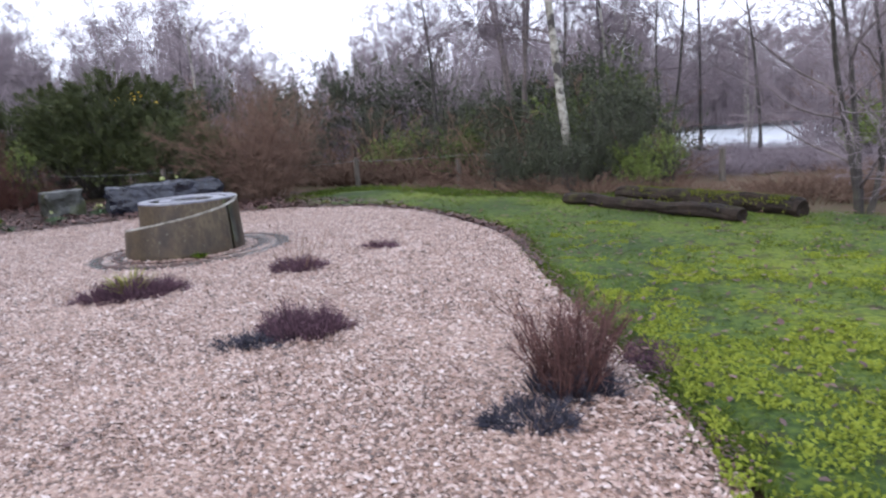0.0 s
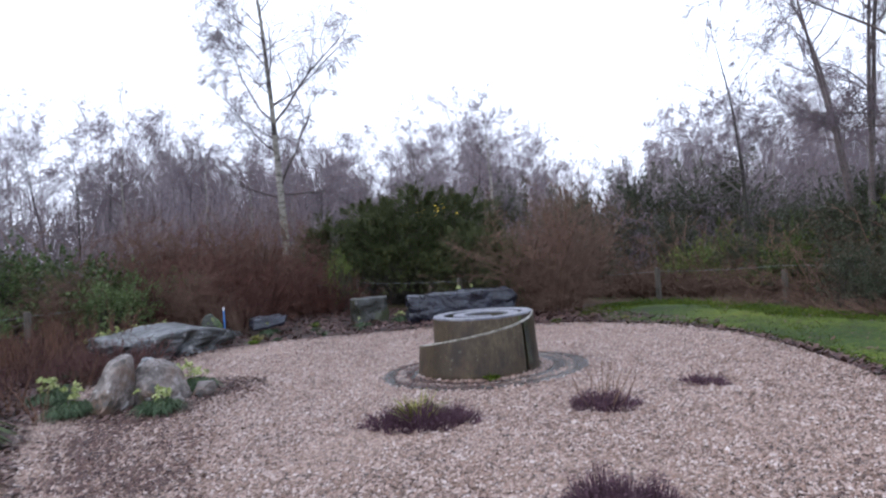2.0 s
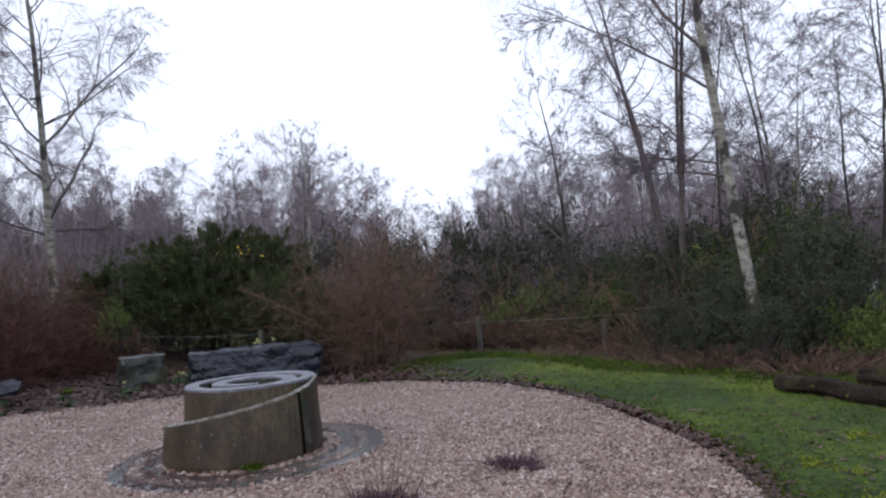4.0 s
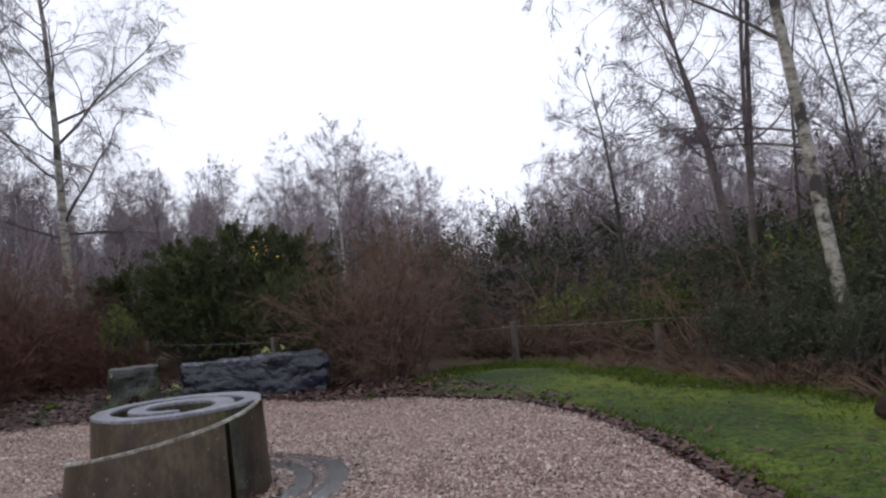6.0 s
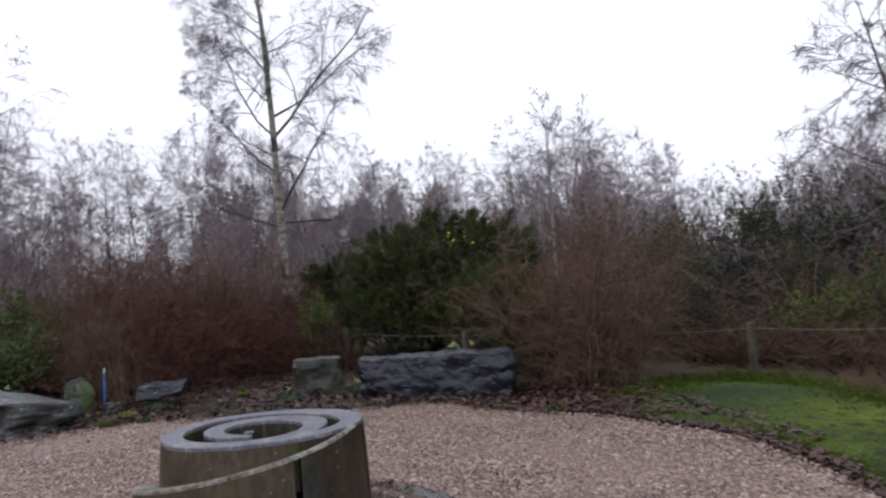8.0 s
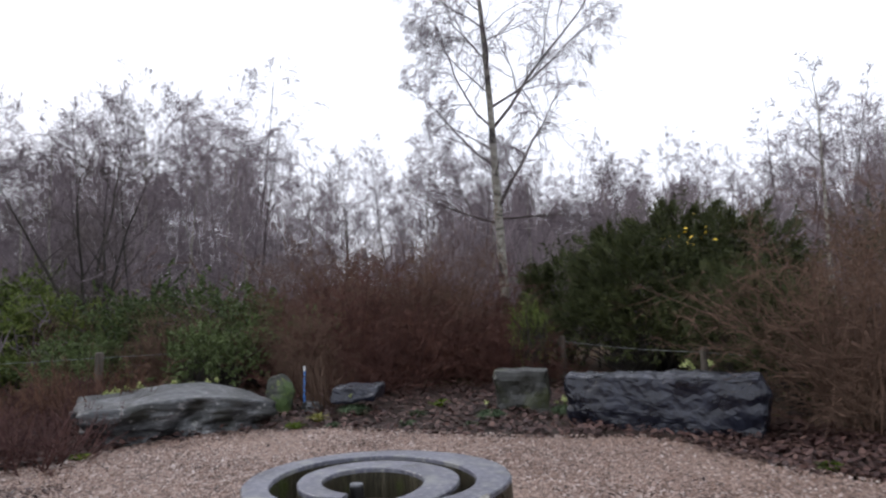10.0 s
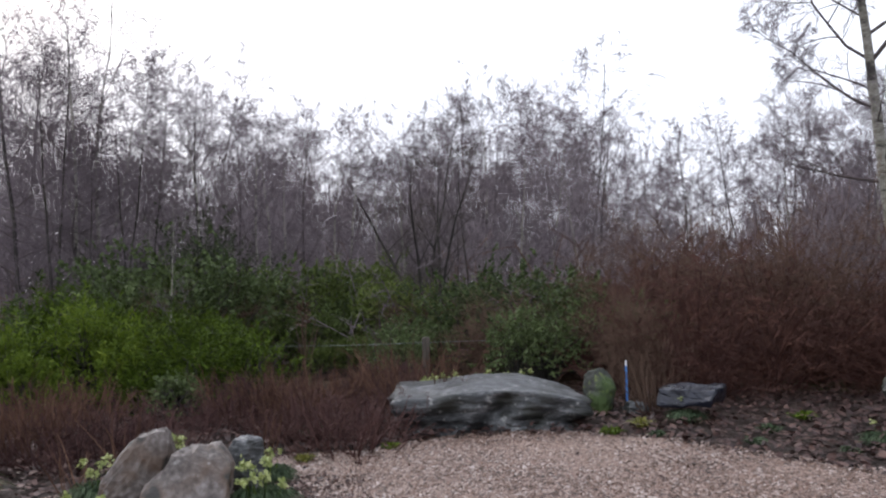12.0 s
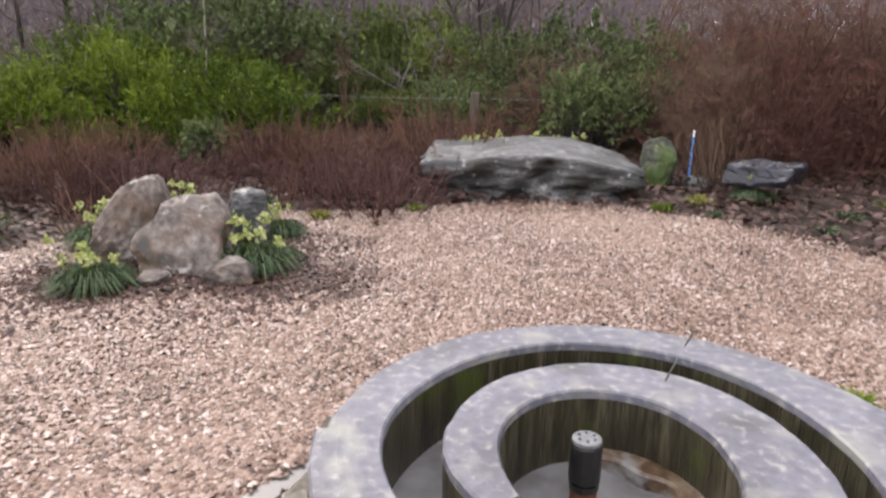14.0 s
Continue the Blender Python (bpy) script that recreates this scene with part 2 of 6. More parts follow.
    blue=material("blue_marker_stake", [(0.05, 0.17, 0.5), (0.1, 0.28, 0.65)], 10, 50, 0.4, 0),
    white=material("white_stake_tip", [(0.7, 0.7, 0.7), (0.8, 0.8, 0.8)], 10, 50, 0.5, 0),
)
def pebble_bed(name):
    """Close-packed small stones: every cell has its own tone and stands proud of its joints."""
    m = bpy.data.materials.new(name)
    m.use_nodes = True
    n, l = m.node_tree.nodes, m.node_tree.links
    b = n["Principled BSDF"]
    co, warp, mixv = n.new("ShaderNodeTexCoord"), n.new("ShaderNodeTexNoise"), n.new("ShaderNodeMix")
    warp.inputs["Scale"].default_value = 30
    mixv.data_type = "VECTOR"
    mixv.inputs[0].default_value = 0.025
    l.new(co.outputs["Object"], warp.inputs["Vector"])
    l.new(co.outputs["Object"], mixv.inputs[4])
    l.new(warp.outputs["Color"], mixv.inputs[5])
    cell = n.new("ShaderNodeTexVoronoi")
    cell.inputs["Scale"].default_value = 46
    l.new(mixv.outputs[1], cell.inputs["Vector"])
    tone, drift = n.new("ShaderNodeSeparateColor"), n.new("ShaderNodeTexNoise")
    drift.inputs["Scale"].default_value = 0.8
    l.new(cell.outputs["Color"], tone.inputs[0])
    l.new(co.outputs["Object"], drift.inputs["Vector"])
    add = n.new("ShaderNodeMath")
    add.operation = "MULTIPLY_ADD"
    add.inputs[1].default_value = 0.7
    l.new(tone.outputs[0], add.inputs[0])
    sub2 = n.new("ShaderNodeMath")
    sub2.operation = "MULTIPLY"
    sub2.inputs[1].default_value = 0.35
    l.new(drift.outputs[0], sub2.inputs[0])
    l.new(sub2.outputs[0], add.inputs[2])
    ramp = n.new("ShaderNodeValToRGB")
    cols = [(0.045, 0.028, 0.021), (0.1, 0.06, 0.043), (0.19, 0.12, 0.088), (0.27, 0.185, 0.145), (0.4, 0.315, 0.26)]
    for i, c in enumerate(cols):
        e = ramp.color_ramp.elements[i] if i < 2 else ramp.color_ramp.elements.new(1.0)
        e.position, e.color = (0.1, 0.3, 0.5, 0.75, 1.0)[i], (*c, 1)
    l.new(add.outputs[0], ramp.inputs[0])
    l.new(ramp.outputs[0], b.inputs["Base Color"])
    b.inputs["Roughness"].default_value = 0.55
    inv = n.new("ShaderNodeMath")
    inv.operation = "SUBTRACT"
    inv.inputs[0].default_value = 1.0
    l.new(cell.outputs["Distance"], inv.inputs[1])
    bp = n.new("ShaderNodeBump")
    bp.inputs["Strength"].default_value, bp.inputs["Distance"].default_value = 0.9, 0.016
    l.new(inv.outputs[0], bp.inputs["Height"])
    l.new(bp.outputs[0], b.inputs["Normal"])
    return m


M["gravel"] = pebble_bed("packed_flint_gravel")
water = bpy.data.materials.new("still_dark_water")
water.use_nodes = True
wb = water.node_tree.nodes["Principled BSDF"]
wb.inputs["Base Color"].default_value = (0.075, 0.072, 0.07, 1)
wb.inputs["Roughness"].default_value = 0.2
wb.inputs["IOR"].default_value = 2.0
wno, wbu = water.node_tree.nodes.new("ShaderNodeTexNoise"), water.node_tree.nodes.new("ShaderNodeBump")
wno.inputs["Scale"].default_value = 7
wbu.inputs["Strength"].default_value, wbu.inputs["Distance"].default_value = 0.1, 0.02
water.node_tree.links.new(wno.outputs[0], wbu.inputs["Height"])
water.node_tree.links.new(wbu.outputs[0], wb.inputs["Normal"])
M["water"] = water
# lake water with the white sky's reflection put into its base colour
M["lake"] = material("ruffled_sky_pale_water", [(0.3, 0.32, 0.34), (0.42, 0.44, 0.46)], 0.2, 2, 0.4, 0)
# silt-spotted pool water; the pale base colour imitates the sky's reflection
M["basin_water"] = material("shallow_sky_pale_silty_water", [(0.13, 0.128, 0.13), (0.25, 0.25, 0.26)], 3, 12, 0.06, 0.05, rough_var=0.03, spots=((0.06, 0.045, 0.03), 5, 0.55, 0.7))


# ---- mesh tools ----
class Geo:
    """Collects vertices and faces (fast, with numpy) for one mesh."""

    def __init__(self):
        self.v, self.f, self.count = [], {3: [], 4: []}, 0

    def add(self, verts, faces):
        verts, faces = np.asarray(verts, float).reshape(-1, 3), np.asarray(faces, int)
        self.v.append(verts)
        self.f[faces.shape[1]].append(faces + self.count)
        self.count += len(verts)
        return self

    def tubes(self, paths, radii, sides=3, tip=False, closed=False):
        """paths (m, n, 3) and radii (m, n): m round stems at once. closed: an end cap on both ends."""
        p, r = np.asarray(paths, float), np.asarray(radii, float)
        m, n = p.shape[:2]
        t = np.gradient(p, axis=1)
        t /= np.linalg.norm(t, axis=2, keepdims=True) + 1e-9
        ref = np.where(np.abs(t[:, :1, 2:3]) > 0.8, np.array([1.0, 0, 0]), np.array([0, 0, 1.0]))
        u = np.cross(t, ref)
        u /= np.linalg.norm(u, axis=2, keepdims=True) + 1e-9
        w = np.cross(t, u)
        a = np.arange(sides) * 2 * np.pi / sides
        ring = p[:, :, None] + r[:, :, None, None] * (np.cos(a)[:, None] * u[:, :, None] + np.sin(a)[:, None] * w[:, :, None])
        base = (np.arange(m) * n * sides)[:, None, None]
        i, k = np.meshgrid(np.arange(n - 1), np.arange(sides), indexing="ij")
        quad = np.stack([i * sides + k, i * sides + (k + 1) % sides, (i + 1) * sides + (k + 1) % sides, (i + 1) * sides + k], -1).reshape(-1, 4)
        self.add(ring, (quad[None] + base).reshape(-1, 4))
        if closed:
            for end in (0, n - 1):
                ids = ring[:, end]
                mid = ids.mean(1, keepdims=True)
                fan = np.concatenate([mid, ids], 1)
                tri = np.array([(0, 1 + q, 1 + (q + 1) % sides) for q in range(sides)])
                self.add(fan, (tri[None] + (np.arange(m) * (sides + 1))[:, None, None]).reshape(-1, 3))
        return self

    def needles(self, start, end, radius):
        """Three-sided tapered twigs from start (m, 3) to a point at end (m, 3)."""
        s, e = np.asarray(start, float), np.asarray(end, float)
        m = len(s)
        t = e - s
        t /= np.linalg.norm(t, axis=1, keepdims=True) + 1e-9
        u = np.cross(t, np.where(np.abs(t[:, 2:3]) > 0.8, np.array([1.0, 0, 0]), np.array([0, 0, 1.0])))
        u /= np.linalg.norm(u, axis=1, keepdims=True) + 1e-9
        w = np.cross(t, u)
        r = np.broadcast_to(np.asarray(radius, float).reshape(-1, 1), (m, 1))
        ring = [s + r * (np.cos(a) * u + np.sin(a) * w) for a in (0.3, 2.4, 4.5)]
        v = np.stack(ring + [e], 1)
        tri = np.array([(0, 1, 3), (1, 2, 3), (2, 0, 3)])
        return self.add(v, (tri[None] + (np.arange(m) * 4)[:, None, None]).reshape(-1, 3))

    def blades(self, start, way, side, length, width, bend=0.3):
        """Leaf blades: a folded strip of three triangles, m at once."""
        s, d, w = (np.asarray(x, float) for x in (start, way, side))
        m = len(s)
        le, wi = (np.broadcast_to(np.asarray(x, float).reshape(-1, 1), (m, 1)) for x in (length, width))
        mid = s + d * le * 0.5
        tip = s + d * le - np.array([0, 0, 1]) * le * bend
        v = np.stack([s - w * wi * 0.35, s + w * wi * 0.35, mid - w * wi * 0.5, mid + w * wi * 0.5, tip], 1)
        tri = np.array([(0, 1, 3), (0, 3, 2), (2, 3, 4)])
        return self.add(v, (tri[None] + (np.arange(m) * 5)[:, None, None]).reshape(-1, 3))

    def mesh(self, name, mat, smooth=False):
        me = bpy.data.meshes.new(name)
        verts = np.concatenate(self.v)
        faces = {k: np.concatenate(x) for k, x in self.f.items() if x}
        loops = np.concatenate([x.reshape(-1) for x in faces.values()])
        sizes = np.concatenate([np.full(len(x), k) for k, x in faces.items()])
        me.vertices.add(len(verts))
        me.vertices.foreach_set("co", verts.reshape(-1))
        me.loops.add(len(loops))
        me.loops.foreach_set("vertex_index", loops)
        me.polygons.add(len(sizes))
        me.polygons.foreach_set("loop_start", np.concatenate([[0], np.cumsum(sizes)[:-1]]))
        me.polygons.foreach_set("loop_total", sizes)
        me.polygons.foreach_set("use_smooth", np.full(len(sizes), smooth))
        me.update(calc_edges=True)
        me.validate()
        me.materials.append(mat)
        return me


def part(name, shape, mat, parent=None, label="", smooth=False):
    """Links a Geo or a bmesh as one mesh object, under a thing if a parent is given."""
    if isinstance(shape, Geo):
        me = shape.mesh(name, mat, smooth)
    else:
        me = bpy.data.meshes.new(name)
        for f in shape.faces:
            f.smooth = smooth
        shape.to_mesh(me)
        shape.free()
        me.materials.append(mat)
    ob = new(name, me)
    ob.parent = parent
    if label:
        ob["label"] = label
    return ob


def rise(x):
    """The ground climbs gently towards the western planting bed."""
    return 0.046 * np.clip(-5.0 - x, 0, 7)


def thing(name, label, category, x=0, y=0, z=0, rz=0, group="", kind=""):
    ob = new(name)
    ob.empty_display_size = 0.1
    ob.matrix_basis = pose(x, y, z + rise(x), 0, 0, rz)
    return tagged(ob, label, category, group, kind)


def unit(v):
    return v / (np.linalg.norm(v, axis=-1, keepdims=True) + 1e-9)


def inside(poly, xy):
    """Which of the points xy (m, 2) lie inside the polygon."""
    p, q = np.asarray(poly, float), np.roll(np.asarray(poly, float), -1, 0)
    x, y = xy[:, :1], xy[:, 1:]
    cross = ((p[:, 1] > y) != (q[:, 1] > y)) & (x < (q[:, 0] - p[:, 0]) * (y - p[:, 1]) / (q[:, 1] - p[:, 1] + 1e-12) + p[:, 0])
    return cross.sum(1) % 2 == 1


def rounded(poly, steps=5):
    """The same outline as a closed smooth curve through its corners."""
    p = np.asarray(poly, float)
    a, b, c, d = np.roll(p, 1, 0), p, np.roll(p, -1, 0), np.roll(p, -2, 0)
    out = []
    for s in np.arange(steps) / steps:
        out.append(0.5 * (2 * b + (c - a) * s + (2 * a - 5 * b + 4 * c - d) * s * s + (3 * b - a - 3 * c + d) * s ** 3))
    return np.stack(out, 1).reshape(-1, 2)


# ---- ground, gravel bed, lawn ----
from mathutils.geometry import delaunay_2d_cdt

GRAVEL = rounded([(1.5, -4), (1.4, 1), (1.31, 3.07), (1.23, 3.7), (1.08, 4.75), (0.78, 6.45), (0.6, 7.78), (0.42, 8.65), (0.18, 9.3), (-0.17, 10.06), (-0.52, 10.72), (-1.09, 11.6), (-1.6, 12.1),
                  (-2.1, 12.5), (-2.85, 12.75), (-3.5, 12.95), (-4.3, 12.95), (-5.2, 13.04), (-5.9, 12.85), (-6.3, 12.25), (-6.65, 11.75), (-7.25, 11.1), (-7.87, 10.43), (-8.15, 10.05), (-8.35, 9.4), (-8.38, 8.7),
                  (-8.2, 8.1), (-7.85, 7.5), (-7.75, 6.73), (-7.2, 5.7), (-6.3, 5.0), (-5.5, 4.45), (-4.6, 4.0), (-3.75, 3.7), (-3.15, 3.4), (-2.7, 2.8), (-2.3, 1.5), (-2.1, 0), (-2.1, -4)])
LAWN = rounded([(1.7, -4), (1.5, 1), (1.39, 3.07), (1.31, 3.7), (1.16, 4.75), (0.87, 6.45), (0.7, 7.78), (0.57, 8.65), (0.33, 9.4), (-0.03, 10.15), (-0.38, 10.82), (-0.95, 11.7), (-1.47, 12.25),
                (-2.0, 12.68), (-2.8, 12.98), (-3.35, 13.4), (-3.66, 14.16), (-3.75, 15.1), (-3.5, 15.7), (-2.8, 15.85), (-1.4, 14.7), (-0.6, 13.75), (0.3, 13.0), (1.3, 12.15), (2.3, 11.3), (3.4, 10.1), (4.4, 8.8), (6, 7.2), (9, 5), (12, 2), (12, -4)])
FX, FY = -3.50, 8.86


def lumps(xy, size, amount, seed=0):
    return np.array([noise.noise(Vector((x / size, y / size, seed))) for x, y in xy]) * amount


def sheet(name, outline, step, height, mat, label, relief=0.012, hole=None, edge=0.03):
    """A flat piece of ground inside an outline, softly uneven, with its edge turned down."""
    lo, hi = outline.min(0), outline.max(0)
    gx, gy = np.meshgrid(np.arange(lo[0], hi[0], step), np.arange(lo[1], hi[1], step))
    pts = np.stack([gx.ravel(), gy.ravel()], 1) + np.random.uniform(-0.3, 0.3, (gx.size, 2)) * step
    pts = pts[inside(outline, pts)]
    near = np.min(np.hypot(pts[:, None, 0] - outline[None, :, 0], pts[:, None, 1] - outline[None, :, 1]), 1)
    pts = pts[near > step * 0.7]
    loops, verts = [], []
    for ring in [outline] + ([hole] if hole is not None else []):
        loops += [(len(verts) + i, len(verts) + (i + 1) % len(ring)) for i in range(len(ring))]
        verts += [tuple(p) for p in ring]
    rim = len(outline)
    if hole is not None:
        pts = pts[~inside(hole, pts)]
    out, _, tris, *_ = delaunay_2d_cdt([Vector(p) for p in verts] + [Vector(p) for p in pts], loops, [], 1, 1e-5)
    xy = np.array([tuple(p) for p in out])
    f = np.array([tuple(t) for t in tris if len(t) == 3])
    if hole is not None:
        f = f[~inside(hole, xy[f].mean(1))]
    z = height + lumps(xy, 0.9, relief) + lumps(xy, 0.25, relief * 0.5, 3)
    z[:rim] = height - edge
    if hole is not None:
        z[rim:rim + len(hole)] = -0.012
    z += rise(xy[:, 0])
    g = Geo().add(np.column_stack([xy, z]), f)
    return tagged(part(name, g, mat, smooth=True), label, "ground", kind="structure")


# one sheet of woodland floor out to the horizon, finer near the garden
ax = np.concatenate([-np.geomspace(600, 14, 26), np.arange(-13.5, 13.6, 0.45), np.geomspace(14, 600, 26)])
gx, gy = np.meshgrid(ax - 2, ax + 8)
gxy = np.stack([gx.ravel(), gy.ravel()], 1)
far = np.hypot(gxy[:, 0] + 2, gxy[:, 1] - 8)
gz = -0.045 + lumps(gxy, 1.3, 0.03) + np.clip((far - 16) / 40, 0, 1) * lumps(gxy, 9, 0.5, 5)
bed = inside(GRAVEL, gxy) | inside(LAWN, gxy)
gz[bed] = -0.09
gz += rise(gxy[:, 0])
gz[(gxy[:, 0] > 3) & (gxy[:, 1] > 21) & (gxy[:, 1] < 58)] -= 1.8
k = len(ax)
ii, jj = np.meshgrid(np.arange(k - 1), np.arange(k - 1), indexing="ij")
cells = np.stack([ii * k + jj, ii * k + jj + 1, (ii + 1) * k + jj + 1, (ii + 1) * k + jj], -1).reshape(-1, 4)
tagged(part("ground", Geo().add(np.column_stack([gxy, gz]), cells), M["forest"], smooth=True), "dark woodland floor of soil and leaf litter", "ground", kind="structure")

ring_a = np.radians(np.arange(0, 360, 7.5))
HOLE = np.stack([FX + 1.25 * np.cos(ring_a), FY + 1.25 * np.sin(ring_a)], 1)
sheet("gravel_bed", GRAVEL, 0.16, 0.0, M["gravel"], "round bed of wet pinkish flint gravel", hole=HOLE)
sheet("lawn", LAWN, 0.2, 0.015, M["lawn"], "mossy green lawn scattered with fallen leaves", relief=0.03, edge=0.05)

# the planting bed behind the rocks
BED = rounded([(-4.0, 12.8), (-5.2, 12.9), (-5.85, 12.7), (-6.2, 12.1), (-6.55, 11.6), (-7.15, 10.95), (-7.77, 10.3), (-8.05, 9.95), (-8.25, 9.4), (-8.28, 8.7), (-8.1, 8.1), (-7.75, 7.5), (-7.65, 6.73), (-7.1, 5.8), (-6.25, 5.15), (-5.45, 4.6),
               (-4.55, 4.15), (-3.7, 3.85), (-3.07, 3.5), (-2.62, 2.9), (-3.6, 2.1), (-7.5, 2.0), (-10.5, 4.5), (-11.2, 8.5), (-10.8, 11.4), (-9.2, 14.2), (-6.4, 15.0), (-4.2, 14.3)])
sheet("planting_bed", BED, 0.25, -0.012, M["soil"], "dark planting bed of wet soil and dead leaves", relief=0.03, edge=0.035)


def scatter(poly, count, rng, keep=None):
    lo, hi = poly.min(0), poly.max(0)
    out = np.zeros((0, 2))
    while len(out) < count:
        p = rng.uniform(lo, hi, (count, 2))
        p = p[inside(poly, p)]
        if keep is not None:
            p = p[keep(p, rng)]
        out = np.concatenate([out, p])
    return out[:count]


def pebbles(xy, z, size, rng):
    """Small rounded stones lying flat in all directions, half sunk, with open undersides."""
    m = len(xy)
    base = np.array([(1, 0, 0), (0.1, 1, 0.1), (-1, 0.1, -0.1), (-0.1, -1, 0), (0, 0, 1), (0, 0, -1)], float)
    v = base[None] * rng.uniform(0.85, 1.15, (m, 6, 1))
    s = size[:, None] * np.stack([rng.uniform(0.9, 1.5, m), rng.uniform(0.7, 1.0, m), rng.uniform(0.5, 0.9, m)], 1)
    v = v * s[:, None]
    tilt = rng.normal(0, 0.3, m)
    v[..., 2] += v[..., 0] * tilt[:, None]
    a = rng.uniform(0, 6.28, m)
    c, sn = np.cos(a)[:, None], np.sin(a)[:, None]
    x, y = v[..., 0] * c - v[..., 1] * sn, v[..., 0] * sn + v[..., 1] * c
    v = np.stack([x + xy[:, :1], y + xy[:, 1:], v[..., 2] + (z + rise(xy[:, 0]))[:, None]], -1)
    tri = np.array([(0, 1, 4), (1, 2, 4), (2, 3, 4), (3, 0, 4)])
    return Geo().add(v[:, :5], (tri[None] + (np.arange(m) * 5)[:, None, None]).reshape(-1, 3))


rng = np.random.default_rng(11)
# the trodden line across the gravel, where its loose stones lie thickest
WAY = np.array([(0.5, 1), (0.2, 2), (0.0, 3), (0.15, 4.2), (0.2, 5.2), (0.1, 6.4), (-0.5, 7.3), (-1.1, 8.0), (-1.8, 8.4), (-2.3, 8.6), (-3.2, 7.2), (-4.6, 7.0), (-5.6, 7.8)])


def off_fountain(p, rng):
    near = np.min(np.hypot(p[:, None, 0] - WAY[None, :, 0], p[:, None, 1] - WAY[None, :, 1]), 1)
    chance = np.clip(1.3 - near / 5, 0.22, 1) * np.clip(1 + (p[:, 1] - 1.2) / 4, 0.12, 1)
    return (np.hypot(p[:, 0] - FX, p[:, 1] - FY) > 1.22) & (rng.random(len(p)) < chance)


pxy = scatter(GRAVEL, 265000, rng, off_fountain)
tagged(part("gravel", pebbles(pxy, rng.uniform(-0.004, 0.007, len(pxy)), rng.gamma(11, 0.001, len(pxy)), rng), M["pebble"], smooth=True), "loose wet flint gravel in pink, buff and cream", "gravel", kind="stuff")


def lawn_keep(p, rng):
    return (p[:, 1] > 2.2) & (rng.random(len(p)) < np.clip(1.3 - np.hypot(p[:, 0] - 1, p[:, 1] - 5) / 9, 0.15, 1))


bxy = scatter(LAWN, 52000, rng, lawn_keep)
bxy = bxy[lumps(bxy, 0.5, 1, 8) + rng.normal(0, 0.25, len(bxy)) > -0.25]
m = len(bxy)
way = unit(np.column_stack([rng.normal(0, 0.7, (m, 2)), np.ones(m)]))
side = unit(np.cross(way, rng.normal(0, 1, (m, 3))))
tagged(part("grass", Geo().blades(np.column_stack([bxy, np.full(m, 0.01)]), way, side, rng.uniform(0.02, 0.05, m) * (1 + 1.6 * np.clip(lumps(bxy, 0.22, 1, 4), 0, 1)), rng.uniform(0.004, 0.008, m), 0.35), M["grass"]),
       "short wet winter grass blades", "grass", kind="stuff")


# ragged tussocks hanging over the edge of the gravel
ti = rng.integers(10, 66, 2600)
txy = LAWN[ti] + rng.random((2600, 1)) * (LAWN[ti + 1] - LAWN[ti]) + rng.normal(0, 0.07, (2600, 2))
txy = np.repeat(txy, 5, 0) + rng.normal(0, 0.012, (13000, 2))
way = unit(np.column_stack([rng.normal(0, 1.0, (13000, 2)), np.ones(13000)]))
tagged(part("edge_grass", Geo().blades(np.column_stack([txy, np.full(13000, -0.015)]), way, unit(np.cross(way, rng.normal(0, 1, (13000, 3)))), rng.uniform(0.03, 0.08, 13000), 0.007, 0.4), M["grass"]),
       "ragged grass hanging over the gravel edge", "grass", kind="stuff")


# rough grass along the lawn's far side, below the fence
ti = rng.integers(80, 122, 3200)
txy = LAWN[ti] + rng.random((3200, 1)) * (LAWN[ti + 1] - LAWN[ti]) + rng.normal(0, 0.22, (3200, 2))
txy = np.repeat(txy, 5, 0) + rng.normal(0, 0.025, (16000, 2))
way = unit(np.column_stack([rng.normal(0, 0.6, (16000, 2)), np.ones(16000)]))
tagged(part("rough_grass", Geo().blades(np.column_stack([txy, np.full(16000, -0.03)]), way, unit(np.cross(way, rng.normal(0, 1, (16000, 3)))), rng.uniform(0.06, 0.2, 16000), 0.011, 0.4), M["grass"]),
       "rough uncut grass below the fence", "grass", kind="stuff")


# cushions of yellow-green moss in the near part of the lawn
mxy = scatter(rounded([(1.5, 1.0), (1.3, 4.2), (1.0, 6.5), (0.8, 8.4), (1.8, 9.2), (4.2, 7.6), (5.6, 5), (5.2, 1)]), 130000, rng)
mxy = mxy[lumps(mxy, 0.42, 1, 21) + lumps(mxy, 0.13, 0.7, 22) + rng.normal(0, 0.12, len(mxy)) > 0.75 * np.clip((mxy[:, 1] - 3.2) / 5, 0, 1) - 0.24]
m = len(mxy)
way = unit(np.column_stack([rng.normal(0, 0.9, (m, 2)), np.ones(m)]))
tagged(part("lawn_moss", Geo().blades(np.column_stack([mxy, np.full(m, 0.015)]), way, unit(np.cross(way, rng.normal(0, 1, (m, 3)))), rng.uniform(0.02, 0.04, m), 0.014, 0.3), M["lawn_moss"]),
       "yellow-green moss cushions in the lawn", "moss", kind="stuff")


